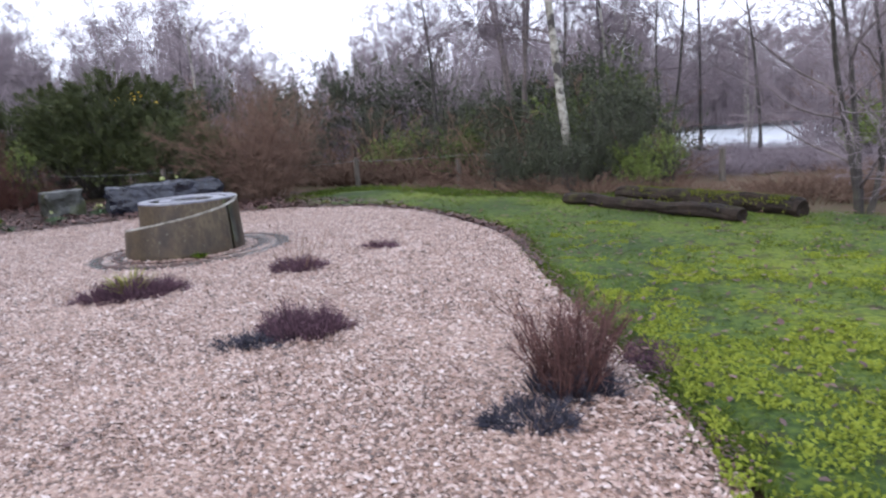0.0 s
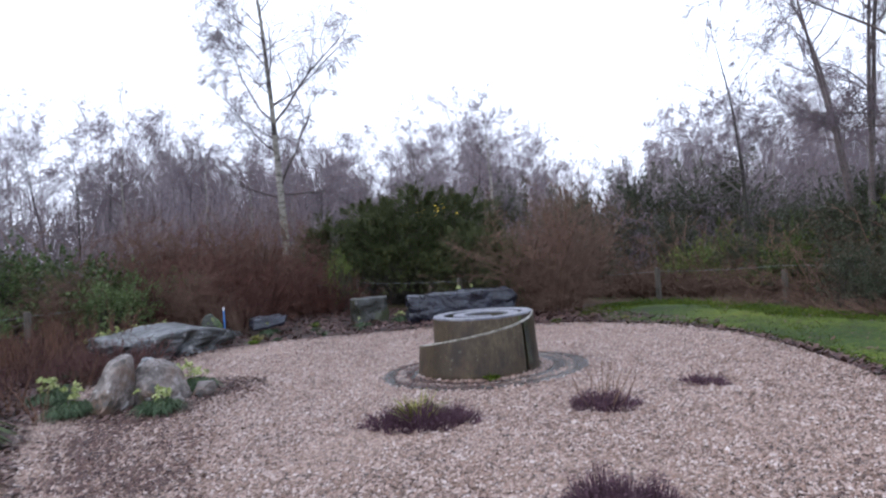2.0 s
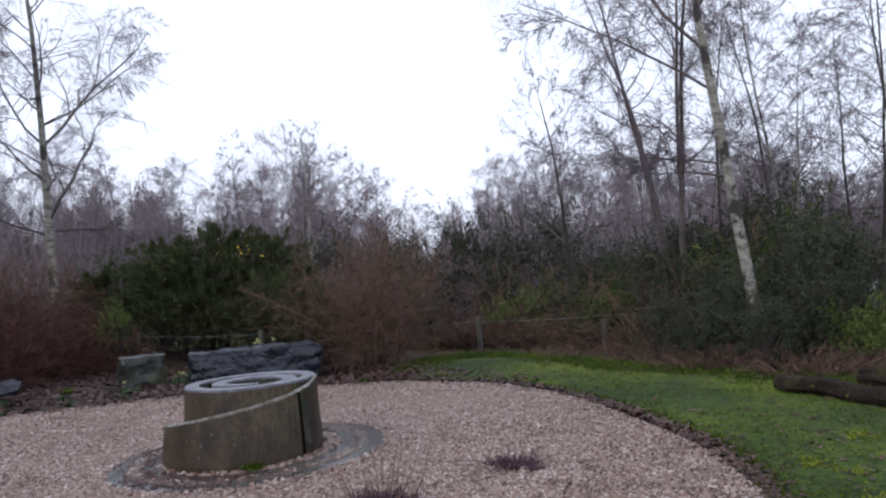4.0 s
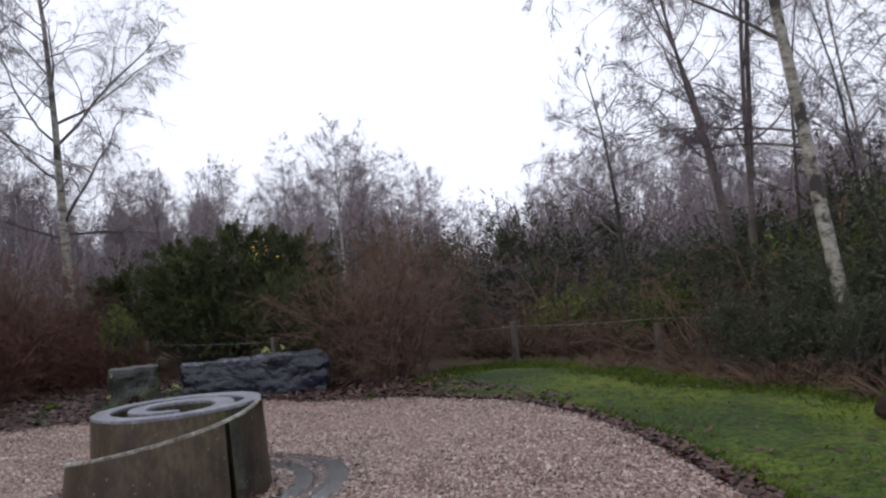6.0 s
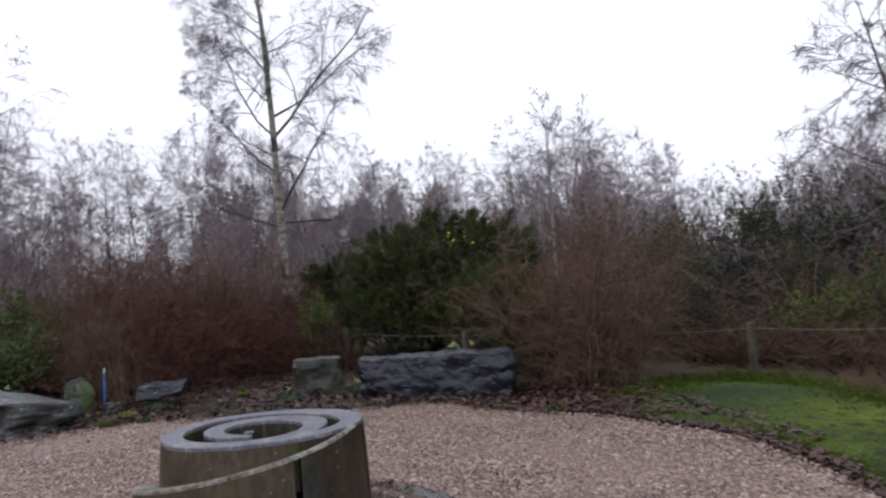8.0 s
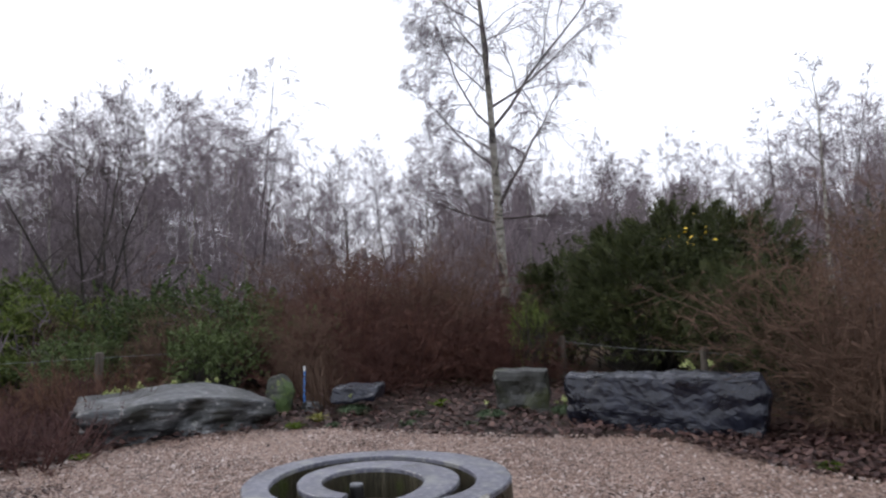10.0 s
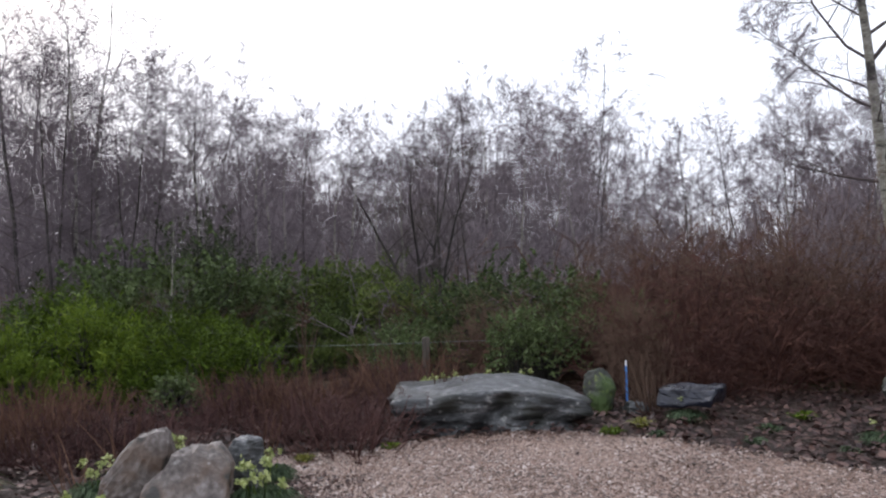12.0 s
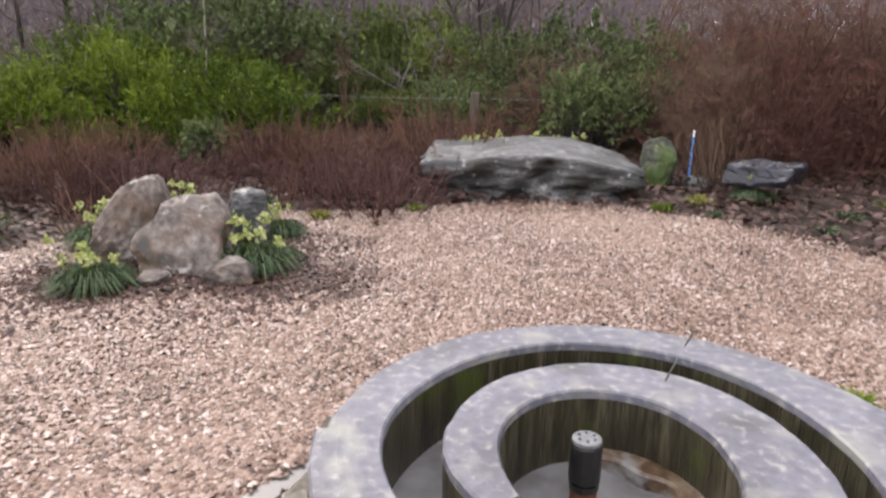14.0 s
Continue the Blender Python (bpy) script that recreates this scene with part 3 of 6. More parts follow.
def leaf_scatter(name, xy, z, size, mat, label, rng):
    m = len(xy)
    a = rng.uniform(0, 6.28, m)
    way = np.stack([np.cos(a), np.sin(a), rng.normal(0.12, 0.25, m)], 1)
    side = unit(np.cross(way, np.array([0, 0, 1.0])) + rng.normal(0, 0.25, (m, 3)))
    return tagged(part(name, Geo().blades(np.column_stack([xy, z + rise(xy[:, 0])]), way, side, size, size * rng.uniform(0.45, 0.8, m), rng.uniform(-0.1, 0.3, (m, 1))), mat), label, "leaves", kind="stuff")


edge_i = rng.integers(10, 78, 4200)
edge_i = edge_i[(GRAVEL[edge_i][:, 1] > 7) | (rng.random(4200) < 0.4)]
ne = len(edge_i)
exy = GRAVEL[edge_i] + rng.random((ne, 1)) * (GRAVEL[(edge_i + 1)] - GRAVEL[edge_i]) + np.abs(rng.normal(0, 0.1, (ne, 1))) * unit(GRAVEL[edge_i] - np.array([-3, 8.0])) * np.array([1, 1])
leaf_scatter("edge_litter", exy, rng.uniform(0.0, 0.025, ne), rng.uniform(0.03, 0.07, ne) * np.clip(exy[:, 1] / 9, 0.4, 1), M["litter"], "wet brown leaves along the gravel edge", rng)
bxy = scatter(BED, 22000, rng)
leaf_scatter("bed_litter", bxy, rng.uniform(0.0, 0.06, 22000), rng.uniform(0.03, 0.09, 22000), M["litter"], "thick dark fallen leaves on the planting bed", rng)
lxy = scatter(LAWN, 2400, rng, lawn_keep)
leaf_scatter("lawn_litter", lxy, rng.uniform(0.025, 0.045, 2400), rng.uniform(0.02, 0.055, 2400), M["litter"], "scattered dead leaves on the lawn", rng)
gxy2 = scatter(GRAVEL, 350, rng, off_fountain)
leaf_scatter("gravel_litter", gxy2, rng.uniform(0.012, 0.025, 350), rng.uniform(0.025, 0.05, 350), M["litter"], "a few dead leaves on the gravel", rng)
# sheet of water beyond the trees; its pale colour stands in for reflected sky
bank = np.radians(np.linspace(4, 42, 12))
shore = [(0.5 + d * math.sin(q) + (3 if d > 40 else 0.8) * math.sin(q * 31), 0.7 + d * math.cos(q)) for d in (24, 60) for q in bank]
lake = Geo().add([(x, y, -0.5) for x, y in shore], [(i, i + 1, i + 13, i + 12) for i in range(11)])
tagged(part("water", lake, M["lake"]), "lake beyond the trees, coloured pale like reflected sky", "water", kind="structure")

# dark soil round the foot of the boulders, with leaves
PATCH = rounded([(-5.62, 5.9), (-5.6, 6.4), (-5.78, 6.85), (-5.95, 7.25), (-6.4, 7.45), (-6.95, 7.4), (-7.3, 7.0), (-7.3, 6.2), (-6.9, 5.6), (-6.1, 5.65)])
sheet("soil_patch", PATCH, 0.14, 0.004, M["soil"], "dark soil round the boulders' foot", relief=0.012, edge=0.02)
FRONT = rounded([(-5.6, 5.95), (-5.62, 6.5), (-5.9, 6.95), (-5.95, 7.6), (-6.3, 7.75), (-6.6, 7.3), (-6.3, 6.6), (-6.3, 6.1), (-6.2, 5.6)])
fxy = np.concatenate([scatter(PATCH, 420, rng), scatter(FRONT, 520, rng)])
leaf_scatter("patch_litter", fxy, rng.uniform(0.012, 0.03, 940), rng.uniform(0.02, 0.06, 940), M["litter"], "dead leaves round the boulders", rng)
LITTER_STRIP = rounded([(-5.44, 12.93), (-4.32, 12.79), (-3.31, 13.15), (-2.42, 13.08), (-1.58, 12.48), (-1.38, 12.64), (-2.42, 13.48), (-3.40, 14.39), (-4.31, 15.19), (-5.44, 14.44)])
sxy = scatter(LITTER_STRIP, 2600, rng)
leaf_scatter("strip_litter", sxy, rng.uniform(-0.01, 0.05, 2600), rng.uniform(0.03, 0.09, 2600), M["litter"], "dead leaves drifted between shrub and lawn", rng)
EDGE_SOIL = rounded([(-5.85, 6.8), (-5.75, 7.25), (-5.9, 7.8), (-6.3, 7.85), (-6.4, 7.3)])
sheet("soil_patch", EDGE_SOIL, 0.12, 0.003, M["soil"], "strip of dark soil beside the boulders", relief=0.012, edge=0.02)
fxy = scatter(EDGE_SOIL, 420, rng)
leaf_scatter("patch_litter", fxy, rng.uniform(0.012, 0.03, 420), rng.uniform(0.015, 0.045, 420), M["litter"], "dead leaves on the soil strip", rng)
# crumbs of soil trodden into the gravel beside the planting bed
DIRT = rounded([(-2.7, 3.5), (-3.3, 4.7), (-4.5, 5.9), (-5.2, 6.8), (-5.5, 7.7), (-7.28, 7.67), (-6.99, 6.07), (-6.35, 5.11), (-5.01, 4.10), (-3.53, 3.47)])
dxy = scatter(DIRT, 9000, rng, lambda p, rng: (lumps(p, 0.5, 1, 31) + rng.normal(0, 0.5, len(p)) > 0) & (rng.random(len(p)) < np.clip(np.min(np.hypot(p[:, None, 0] - DIRT[None, :, 0], p[:, None, 1] - DIRT[None, :, 1]), 1) / 0.75 - 0.1, 0, 1)))
tagged(part("soil_crumbs", pebbles(dxy, rng.uniform(0.002, 0.012, 9000), rng.gamma(7, 0.0017, 9000), rng), M["litter"]), "dark soil crumbs trodden into the gravel", "soil", kind="stuff")


# ---- growing things ----
def stems(rng, start, way, length, steps, lift, wobble):
    """Curving stems: start (m, 3), way (m, 3), length (m,). Returns paths (m, steps, 3)."""
    p, d = [start], unit(way)
    for _ in range(steps - 1):
        d = unit(d + rng.normal(0, wobble, d.shape) + np.array([0, 0, 1]) * np.reshape(lift, (-1, 1)))
        p.append(p[-1] + d * (length / (steps - 1))[:, None])
    return np.stack(p, 1)


def along(paths, rng, count, lo=0.2, hi=1.0):
    """Random places on the paths with the direction there, and the share of the way."""
    m, n = paths.shape[:2]
    i, s = rng.integers(0, m, count), rng.uniform(lo, hi, count)
    k = np.minimum((s * (n - 1)).astype(int), n - 2)
    f = (s * (n - 1) - k)[:, None]
    a, b = paths[i, k], paths[i, k + 1]
    return a + (b - a) * f, unit(b - a), i, s


def brood(rng, parent, plen, prad, per, ratio, angle, lift, steps, wobble, lo=0.2):
    """Side shoots of all the parent stems: paths, lengths and radii at their feet."""
    m, n = parent.shape[:2]
    i = np.repeat(np.arange(m), per)
    u = (lo + (1 - lo) * (np.tile(np.arange(per), m) + rng.random(m * per)) / per) * 0.999
    k = np.minimum((u * (n - 1)).astype(int), n - 2)
    f = (u * (n - 1) - k)[:, None]
    a, b = parent[i, k], parent[i, k + 1]
    d = unit(b - a)
    side = unit(np.cross(d, rng.normal(0, 1, d.shape)))
    turn = np.radians(rng.normal(angle, angle * 0.28, len(i)))[:, None]
    ln = plen[i] * ratio * (1.2 - 0.75 * u) * rng.uniform(0.55, 1.35, len(i))
    return stems(rng, a + (b - a) * f, d * np.cos(turn) + side * np.sin(turn), ln, steps, np.full(len(i), lift), wobble), ln, prad[i] * (1.05 - 0.75 * u) * 0.6


def grown_tree(seed, height, radius, first=0.25, limbs=20, reach=0.24, rise=1.0, kids=(5, 5, 5), droop=0.05, lean=(0, 0), forks=1, spread=0.2, wobble=0.035, twig=0.004, main=(), main_lift=0.02, light=False, steep=0.9, hang=0.75):
    """A leafless tree, grown from trunk to limbs to branches to twigs. main: great limbs as (height, bearing, rise, length, thickness)."""
    rng = np.random.default_rng(seed)
    wood, boughs, crown = Geo(), Geo(), Geo()
    steps, a0 = 12, rng.uniform(0, 6.28)
    tops, tall = [], []
    for q in range(forks):
        a = a0 + q * 6.28 / forks + rng.normal(0, 0.25)
        out = 0 if forks == 1 else spread * rng.uniform(0.5, 1.3)
        d = np.array([[lean[0] + out * np.cos(a), lean[1] + out * np.sin(a), 1.0]])
        tall.append(height * (1 if q == 0 else rng.uniform(0.72, 1.0)))
        tops.append(stems(rng, np.array([[0.12 * out * np.cos(a), 0.12 * out * np.sin(a), -0.15]]), d, np.array(tall[-1:]), steps, np.array([0.05 * out]), wobble))
    trunk, tall = np.concatenate(tops), np.array(tall)
    share = np.linspace(0, 1, steps)
    prof = radius * (1 - share) ** 0.95 + twig * 0.8
    prof[0] *= 1.35
    thin = np.full(forks, 1.0 if forks == 1 else 0.8)
    wood.tubes(trunk, prof[None] * thin[:, None], 5 if light else 9)
    i0 = np.repeat(np.arange(forks), limbs)
    v = np.tile((np.arange(limbs) + 0.5) / limbs, forks) + rng.normal(0, 0.4 / limbs, limbs * forks)
    v = np.clip(v, 0.01, 0.985)
    u = first + (1 - first) * v
    x = u * (steps - 1)
    k = np.minimum(x.astype(int), steps - 2)
    at = trunk[i0, k] + (trunk[i0, k + 1] - trunk[i0, k]) * (x - k)[:, None]
    a = np.arange(limbs * forks) * 2.4 + rng.normal(0, 0.4, limbs * forks)
    way = np.stack([np.cos(a), np.sin(a), rise * (0.6 + steep * v)], 1) + rng.normal(0, 0.14, (len(a), 3))
    ln = reach * tall[i0] * (1.04 - v) ** 0.5 * (0.6 + 0.4 * np.minimum(1, v / 0.3)) * rng.uniform(0.6, 1.15, len(v))
    rl = np.minimum(np.interp(u, share, prof) * 0.5 * thin[i0], 0.011 * ln + twig)
    limb = stems(rng, at, way, ln, 7, np.full(len(u), 0.03), 0.13)
    boughs.tubes(limb[:, ::2] if light else limb, rl[:, None] * np.linspace(1, 0.3, 4 if light else 7), 3 if light else 5)
    if main:
        z, az, up, far_out, thick = np.array(main, float).T
        at = np.stack([np.interp(z, trunk[0, :, 2], trunk[0, :, c]) for c in range(3)], 1)
        way = np.stack([np.cos(np.radians(az)), np.sin(np.radians(az)), up], 1)
        big = stems(rng, at, way, far_out, 7, np.full(len(z), main_lift), 0.13)
        rb = np.interp(z, trunk[0, :, 2], prof) * thick
        boughs.tubes(big, rb[:, None] * np.linspace(1, 0.2, 7), 6)
        b2, l2, r2 = brood(rng, big, far_out, rb, 7, 0.42, 42, 0.0, 7, 0.13)
        boughs.tubes(b2, np.maximum(r2, twig)[:, None] * np.linspace(1, 0.35, 7), 4)
        limb, ln, rl = np.concatenate([limb, big, b2]), np.concatenate([ln, far_out * 0.6, l2]), np.concatenate([rl, rb * 0.5, r2])
    sub, ls, rs = brood(rng, limb, ln, rl, kids[0], 0.62, 46, -droop * 0.25, 5, 0.12)
    rs = np.maximum(rs, twig * 1.1)
    crown.tubes(sub[:, ::2] if light else sub, rs[:, None] * np.linspace(1, 0.5, 3 if light else 5), 3)
    sp, l3, r3 = brood(rng, sub, ls, rs, kids[1], 0.64, 42, -droop * 0.6, 4, 0.12)
    l3 = np.maximum(l3, 0.012 * height)
    if light:
        crown.needles(sp[:, 0], sp[:, 3], twig * 0.9)
    else:
        crown.tubes(sp, np.full((len(sp), 1), twig) * np.linspace(0.85, 0.5, 4), 3)
    fine, _, _ = brood(rng, sp, l3, r3, kids[2], hang, 38, -droop, 3, 0.12, 0.1)
    crown.needles(fine[:, 0], fine[:, 2], twig * 0.62)
    return wood, boughs, crown


def plant_tree(name, label, x, y, shape, bark, z=-0.08, twigs="twig", rz=0, group="", limbs="bough"):
    t = thing(name, label, "tree", x, y, z, rz, group)
    part("trunk", shape[0], M[bark], t, smooth=True)
    part("bough", shape[1], M[limbs], t, smooth=True)["kind"] = "stuff"
    part("crown", shape[2], M[twigs], t)["kind"] = "stuff"
    return t


def bare_shrub(seed, height, radius, count=60, needles=2500, twig=0.006, flare=0.8, lift=0.1, spot=0.3, light=False):
    """Many upright stems from a broad foot, with fine side twigs."""
    rng = np.random.default_rng(seed)
    a, q = rng.uniform(0, 6.28, count), np.sqrt(rng.random(count))
    foot = np.stack([np.cos(a) * q * radius * spot, np.sin(a) * q * radius * spot, np.full(count, -0.05)], 1)
    way = np.stack([np.cos(a) * q * flare, np.sin(a) * q * flare, np.ones(count)], 1) + rng.normal(0, 0.12, (count, 3))
    ln = height * rng.uniform(0.65, 1.1, count) * np.sqrt(1 + (flare * q * 0.7) ** 2)
    main = stems(rng, foot, way, ln, 6, np.full(count, lift), 0.1)
    g, t = Geo(), Geo()
    if light:
        g.tubes(main[:, [0, 2, 5]], twig * 2.4 * np.array([1, 0.7, 0.25])[None] * rng.uniform(0.6, 1.3, (count, 1)), 3)
    else:
        g.tubes(main, twig * 2.4 * np.linspace(1, 0.3, 6)[None] * rng.uniform(0.6, 1.3, (count, 1)), 4)
    n1 = count * 6
    s, d, i, u = along(main, rng, n1, 0.2, 1.0)
    sub = stems(rng, s, unit(d + rng.normal(0, 0.5, d.shape)), height * rng.uniform(0.12, 0.32, n1), 4, np.full(n1, 0.08), 0.15)
    if light:
        t.needles(sub[:, 0], sub[:, 3], twig)
    else:
        t.tubes(sub[:, [0, 1, 3]], twig * np.array([1.1, 0.9, 0.5])[None] * np.ones((n1, 1)), 3)
    s, d, _, _ = along(sub, rng, needles, 0.1, 1.0)
    t.needles(s, s + unit(d + rng.normal(0, 0.5, d.shape)) * (height * 0.09 * rng.uniform(0.4, 1.4, (needles, 1))), twig * 0.7)
    return g, t


def tangle(seed, height, radius, count=120, per=16, needles=9000, twig=0.005, arch=0.9):
    """A domed thicket of arching, criss-crossing twigs, dense down to the ground."""
    rng = np.random.default_rng(seed)
    a, q = rng.uniform(0, 6.28, count), np.sqrt(rng.random(count))
    foot = np.stack([np.cos(a) * q * radius * 0.6, np.sin(a) * q * radius * 0.6, np.full(count, -0.05)], 1)
    way = np.stack([np.cos(a) * q * arch, np.sin(a) * q * arch, np.ones(count)], 1) + rng.normal(0, 0.25, (count, 3))
    ln = height * rng.uniform(0.55, 1.12, count) * (1.1 - 0.3 * q)
    main = stems(rng, foot, way, ln, 7, rng.normal(0.0, 0.05, count), 0.15)
    g, t = Geo(), Geo()
    rm = twig * rng.uniform(1.2, 2.6, count)
    g.tubes(main[:, ::2], rm[:, None] * np.linspace(1, 0.3, 4)[None], 3)
    sub, ls, rs = brood(rng, main, ln, rm, per, 0.36, 55, 0.0, 4, 0.2, 0.08)
    t.tubes(sub[:, [0, 1, 3]], np.maximum(rs, twig * 0.8)[:, None] * np.array([1, 0.8, 0.4])[None], 3)
    s, d, _, _ = along(sub, rng, needles, 0.05, 1.0)
    t.needles(s, s + unit(d + rng.normal(0, 0.75, d.shape)) * (height * 0.085 * rng.uniform(0.4, 1.5, (needles, 1))), twig * 0.65)
    return g, t


def plant_shrub(name, label, x, y, shape, mat, rz=0, z=-0.03, category="shrub", group=""):
    t = thing(name, label, category, x, y, z, rz, group)
    part("stem_growth", shape[0], M[mat], t)["kind"] = "stuff"
    part("twig_growth", shape[1], M[mat], t)["kind"] = "stuff"
    return t


def leafy(seed, lobes, count, blade, mat_needles=False, up=0.5, fill=0.45, lump=0.35):
    """Foliage on uneven lobes (x, y, z, rx, ry, rz): small shoots of leaves with gaps between, and the branches under them."""
    rng = np.random.default_rng(seed)
    g, wood = Geo(), Geo()
    lobes = np.array(lobes, float)
    vol = lobes[:, 3] * lobes[:, 4] * lobes[:, 5]
    shoots = count // 9
    which = rng.choice(len(lobes), shoots, p=vol ** (2 / 3) / np.sum(vol ** (2 / 3)))
    d = unit(rng.normal(0, 1, (shoots, 3)))
    d[:, 2] = np.where(d[:, 2] < -0.5, -d[:, 2], d[:, 2])
    rad = 1 - fill * rng.random(shoots) ** 1.6
    rad *= 1 + lump * np.array([noise.noise(Vector(v * 2.3) + Vector((w * 7.1, seed, 0))) for v, w in zip(d, which)])
    c = lobes[which, :3] + d * lobes[which, 3:] * rad[:, None]
    c[:, 2] = np.maximum(c[:, 2], 0.03)
    grow = unit(d + np.array([0, 0, up]) + rng.normal(0, 0.3, d.shape))
    k = 9
    size = blade[0] * rng.uniform(0.6, 1.4, shoots)
    s = np.repeat(c, k, 0) + np.repeat(grow, k, 0) * (np.tile(np.linspace(-1.2, 1.0, k), shoots) * np.repeat(size, k))[:, None]
    w = unit(np.repeat(grow, k, 0) * 0.7 + rng.normal(0, 0.55, (shoots * k, 3)))
    if mat_needles:
        g.needles(s, s + w * np.repeat(size, k)[:, None], blade[1])
    else:
        side = unit(np.cross(w, rng.normal(0, 1, w.shape)))
        g.blades(s, w, side, np.repeat(size, k), np.repeat(size, k) * blade[1], 0.15)
    m = min(shoots, 160)
    pick = rng.choice(shoots, m, replace=False)
    foot = lobes[which[pick], :3] * np.array([1, 1, 0]) + rng.normal(0, 0.12, (m, 3)) * np.array([1, 1, 0])
    mid = (foot + c[pick]) / 2 + rng.normal(0, 0.08, (m, 3)) + np.array([0, 0, 0.1])
    wood.tubes(np.stack([foot, mid, c[pick]], 1), np.array([[0.016, 0.009, 0.003]]) * np.ones((m, 1)), 4)
    return wood, g


def plumes(seed, lobes, count, per, length, needle, up=1.2, width=0.28):
    """Feathery upright plumes of fine green shoots standing out of uneven lobes, with dark gaps between."""
    rng = np.random.default_rng(seed)
    g, wood = Geo(), Geo()
    lobes = np.array(lobes, float)
    vol = lobes[:, 3] * lobes[:, 4] * lobes[:, 5]
    which = rng.choice(len(lobes), count, p=vol ** (2 / 3) / np.sum(vol ** (2 / 3)))
    d = unit(rng.normal(0, 1, (count, 3)))
    d[:, 2] = np.abs(d[:, 2]) - 0.25
    c = lobes[which, :3] + d * lobes[which, 3:] * rng.uniform(0.55, 0.95, (count, 1))
    c[:, 2] = np.maximum(c[:, 2], 0.02)
    axis = unit(d * 0.9 + np.array([0, 0, up]) + rng.normal(0, 0.2, d.shape))
    ln = length * rng.uniform(0.6, 1.35, count)
    u = rng.random((count, per)) ** 0.8
    out = unit(rng.normal(0, 1, (count, per, 3)))
    s = c[:, None] + axis[:, None] * (u * ln[:, None])[..., None] + out * (width * ln[:, None] * (1 - 0.8 * u) * rng.random((count, per)))[..., None]
    w = unit(axis[:, None] * 1.1 + out * 0.7)
    e = s + w * (needle[0] * rng.uniform(0.6, 1.4, (count, per)))[..., None]
    g.needles(s.reshape(-1, 3), e.reshape(-1, 3), needle[1])
    foot = lobes[which, :3] * np.array([1, 1, 0]) + rng.normal(0, 0.12, (count, 3)) * np.array([1, 1, 0])
    wood.tubes(np.stack([foot, (foot + c) / 2 + rng.normal(0, 0.05, c.shape), c + axis * ln[:, None] * 0.8], 1), np.array([[0.012, 0.007, 0.002]]) * np.ones((count, 1)), 3)
    return wood, g


def plant_leafy(name, label, x, y, shape, mat, bark="bark", rz=0, z=-0.03, category="shrub", group=""):
    t = thing(name, label, category, x, y, z, rz, group)
    part("wood", shape[0], M[bark], t)["kind"] = "stuff"
    part("foliage", shape[1], M[mat], t)["kind"] = "stuff"
    return t


# ---- the spiral fountain ----
def ease(x, a, b):
    s = np.clip((x - a) / (b - a), 0, 1)
    return s * s * (3 - 2 * s)


RIM = 0.655
fountain = thing("spiral_fountain", "weathered cast stone spiral fountain standing on gravel", "fountain", FX, FY)
phi = np.arange(0, 832, 4.0)
ang = np.radians(-45 - phi)
one = np.ones_like(phi)
# the wall's outer and inner edge along the spiral, from its free end inside to the foot outside
edge_out = np.interp(phi, [0, 25, 61, 127, 164, 195, 219, 240, 287, 313, 338, 365, 389, 420, 480, 507, 540, 570, 620, 832], [0.355, 0.361, 0.336, 0.326, 0.314, 0.302, 0.308, 0.335, 0.4, 0.47, 0.54, 0.572, 0.578, 0.566, 0.565, 0.562, 0.548, 0.548, 0.59, 0.595])
edge_in = np.interp(phi, [0, 25, 61, 93, 127, 164, 195, 238, 272, 299, 338, 365, 404, 427, 491, 514, 539, 570, 597, 649, 712, 832], [0.29, 0.257, 0.228, 0.208, 0.18, 0.155, 0.144, 0.16, 0.215, 0.28, 0.43, 0.465, 0.464, 0.443, 0.44, 0.422, 0.398, 0.38, 0.396, 0.478, 0.49, 0.5])
smooth_k = np.hanning(11) / np.hanning(11).sum()
edge_out, edge_in = (np.convolve(np.pad(e, 5, "edge"), smooth_k, "valid") for e in (edge_out, edge_in))
mid_r, half = (edge_out + edge_in) / 2, (edge_out - edge_in) / 2 * ease(phi, -30, 10)
lip = mid_r + half
# the outer coil leaves the ring in the east and sinks as it winds round the front
coil = np.clip((phi - 655) / 172, 0, 1)
crest = RIM - 0.32 * coil ** 0.95 - 0.02 * ease(phi, 818, 832)
skin = lip + (0.01 + 0.15 * coil ** 1.15) * (phi > 650)
top = RIM * one


def swept(rows, a0, a1, close_ends=True):
    """rows: (radius, height) arrays along the spiral, going round the section; makes a closed strip between steps a0 and a1."""
    sl = slice(a0, a1)
    ring = np.stack([np.stack([r[sl] * np.cos(ang[sl]), r[sl] * np.sin(ang[sl]), h[sl]], 1) for r, h in rows], 1)
    n, k = ring.shape[:2]
    g = Geo()
    i, j = np.meshgrid(np.arange(n - 1), np.arange(k), indexing="ij")
    g.add(ring, np.stack([i * k + j, i * k + (j + 1) % k, (i + 1) * k + (j + 1) % k, (i + 1) * k + j], -1).reshape(-1, 4))
    if close_ends:
        for e in (0, n - 1):
            g.add(np.concatenate([ring[e].mean(0, keepdims=True), ring[e]]), [(0, 1 + q, 1 + (q + 1) % k) for q in range(k)])
    return g


chip = np.array([noise.noise(Vector((p * 0.11, 3, 0))) for p in phi]) * 0.006
turns = int(np.searchsorted(phi, 764))
cap_rows = [(mid_r - half, top - 0.02), (mid_r - half + 0.001, top - 0.004), (mid_r - half + 0.005, top), (mid_r, top + 0.002), (lip - 0.006 + chip, top), (lip + chip - 0.001, top - 0.005), (lip + chip, top - 0.022)]
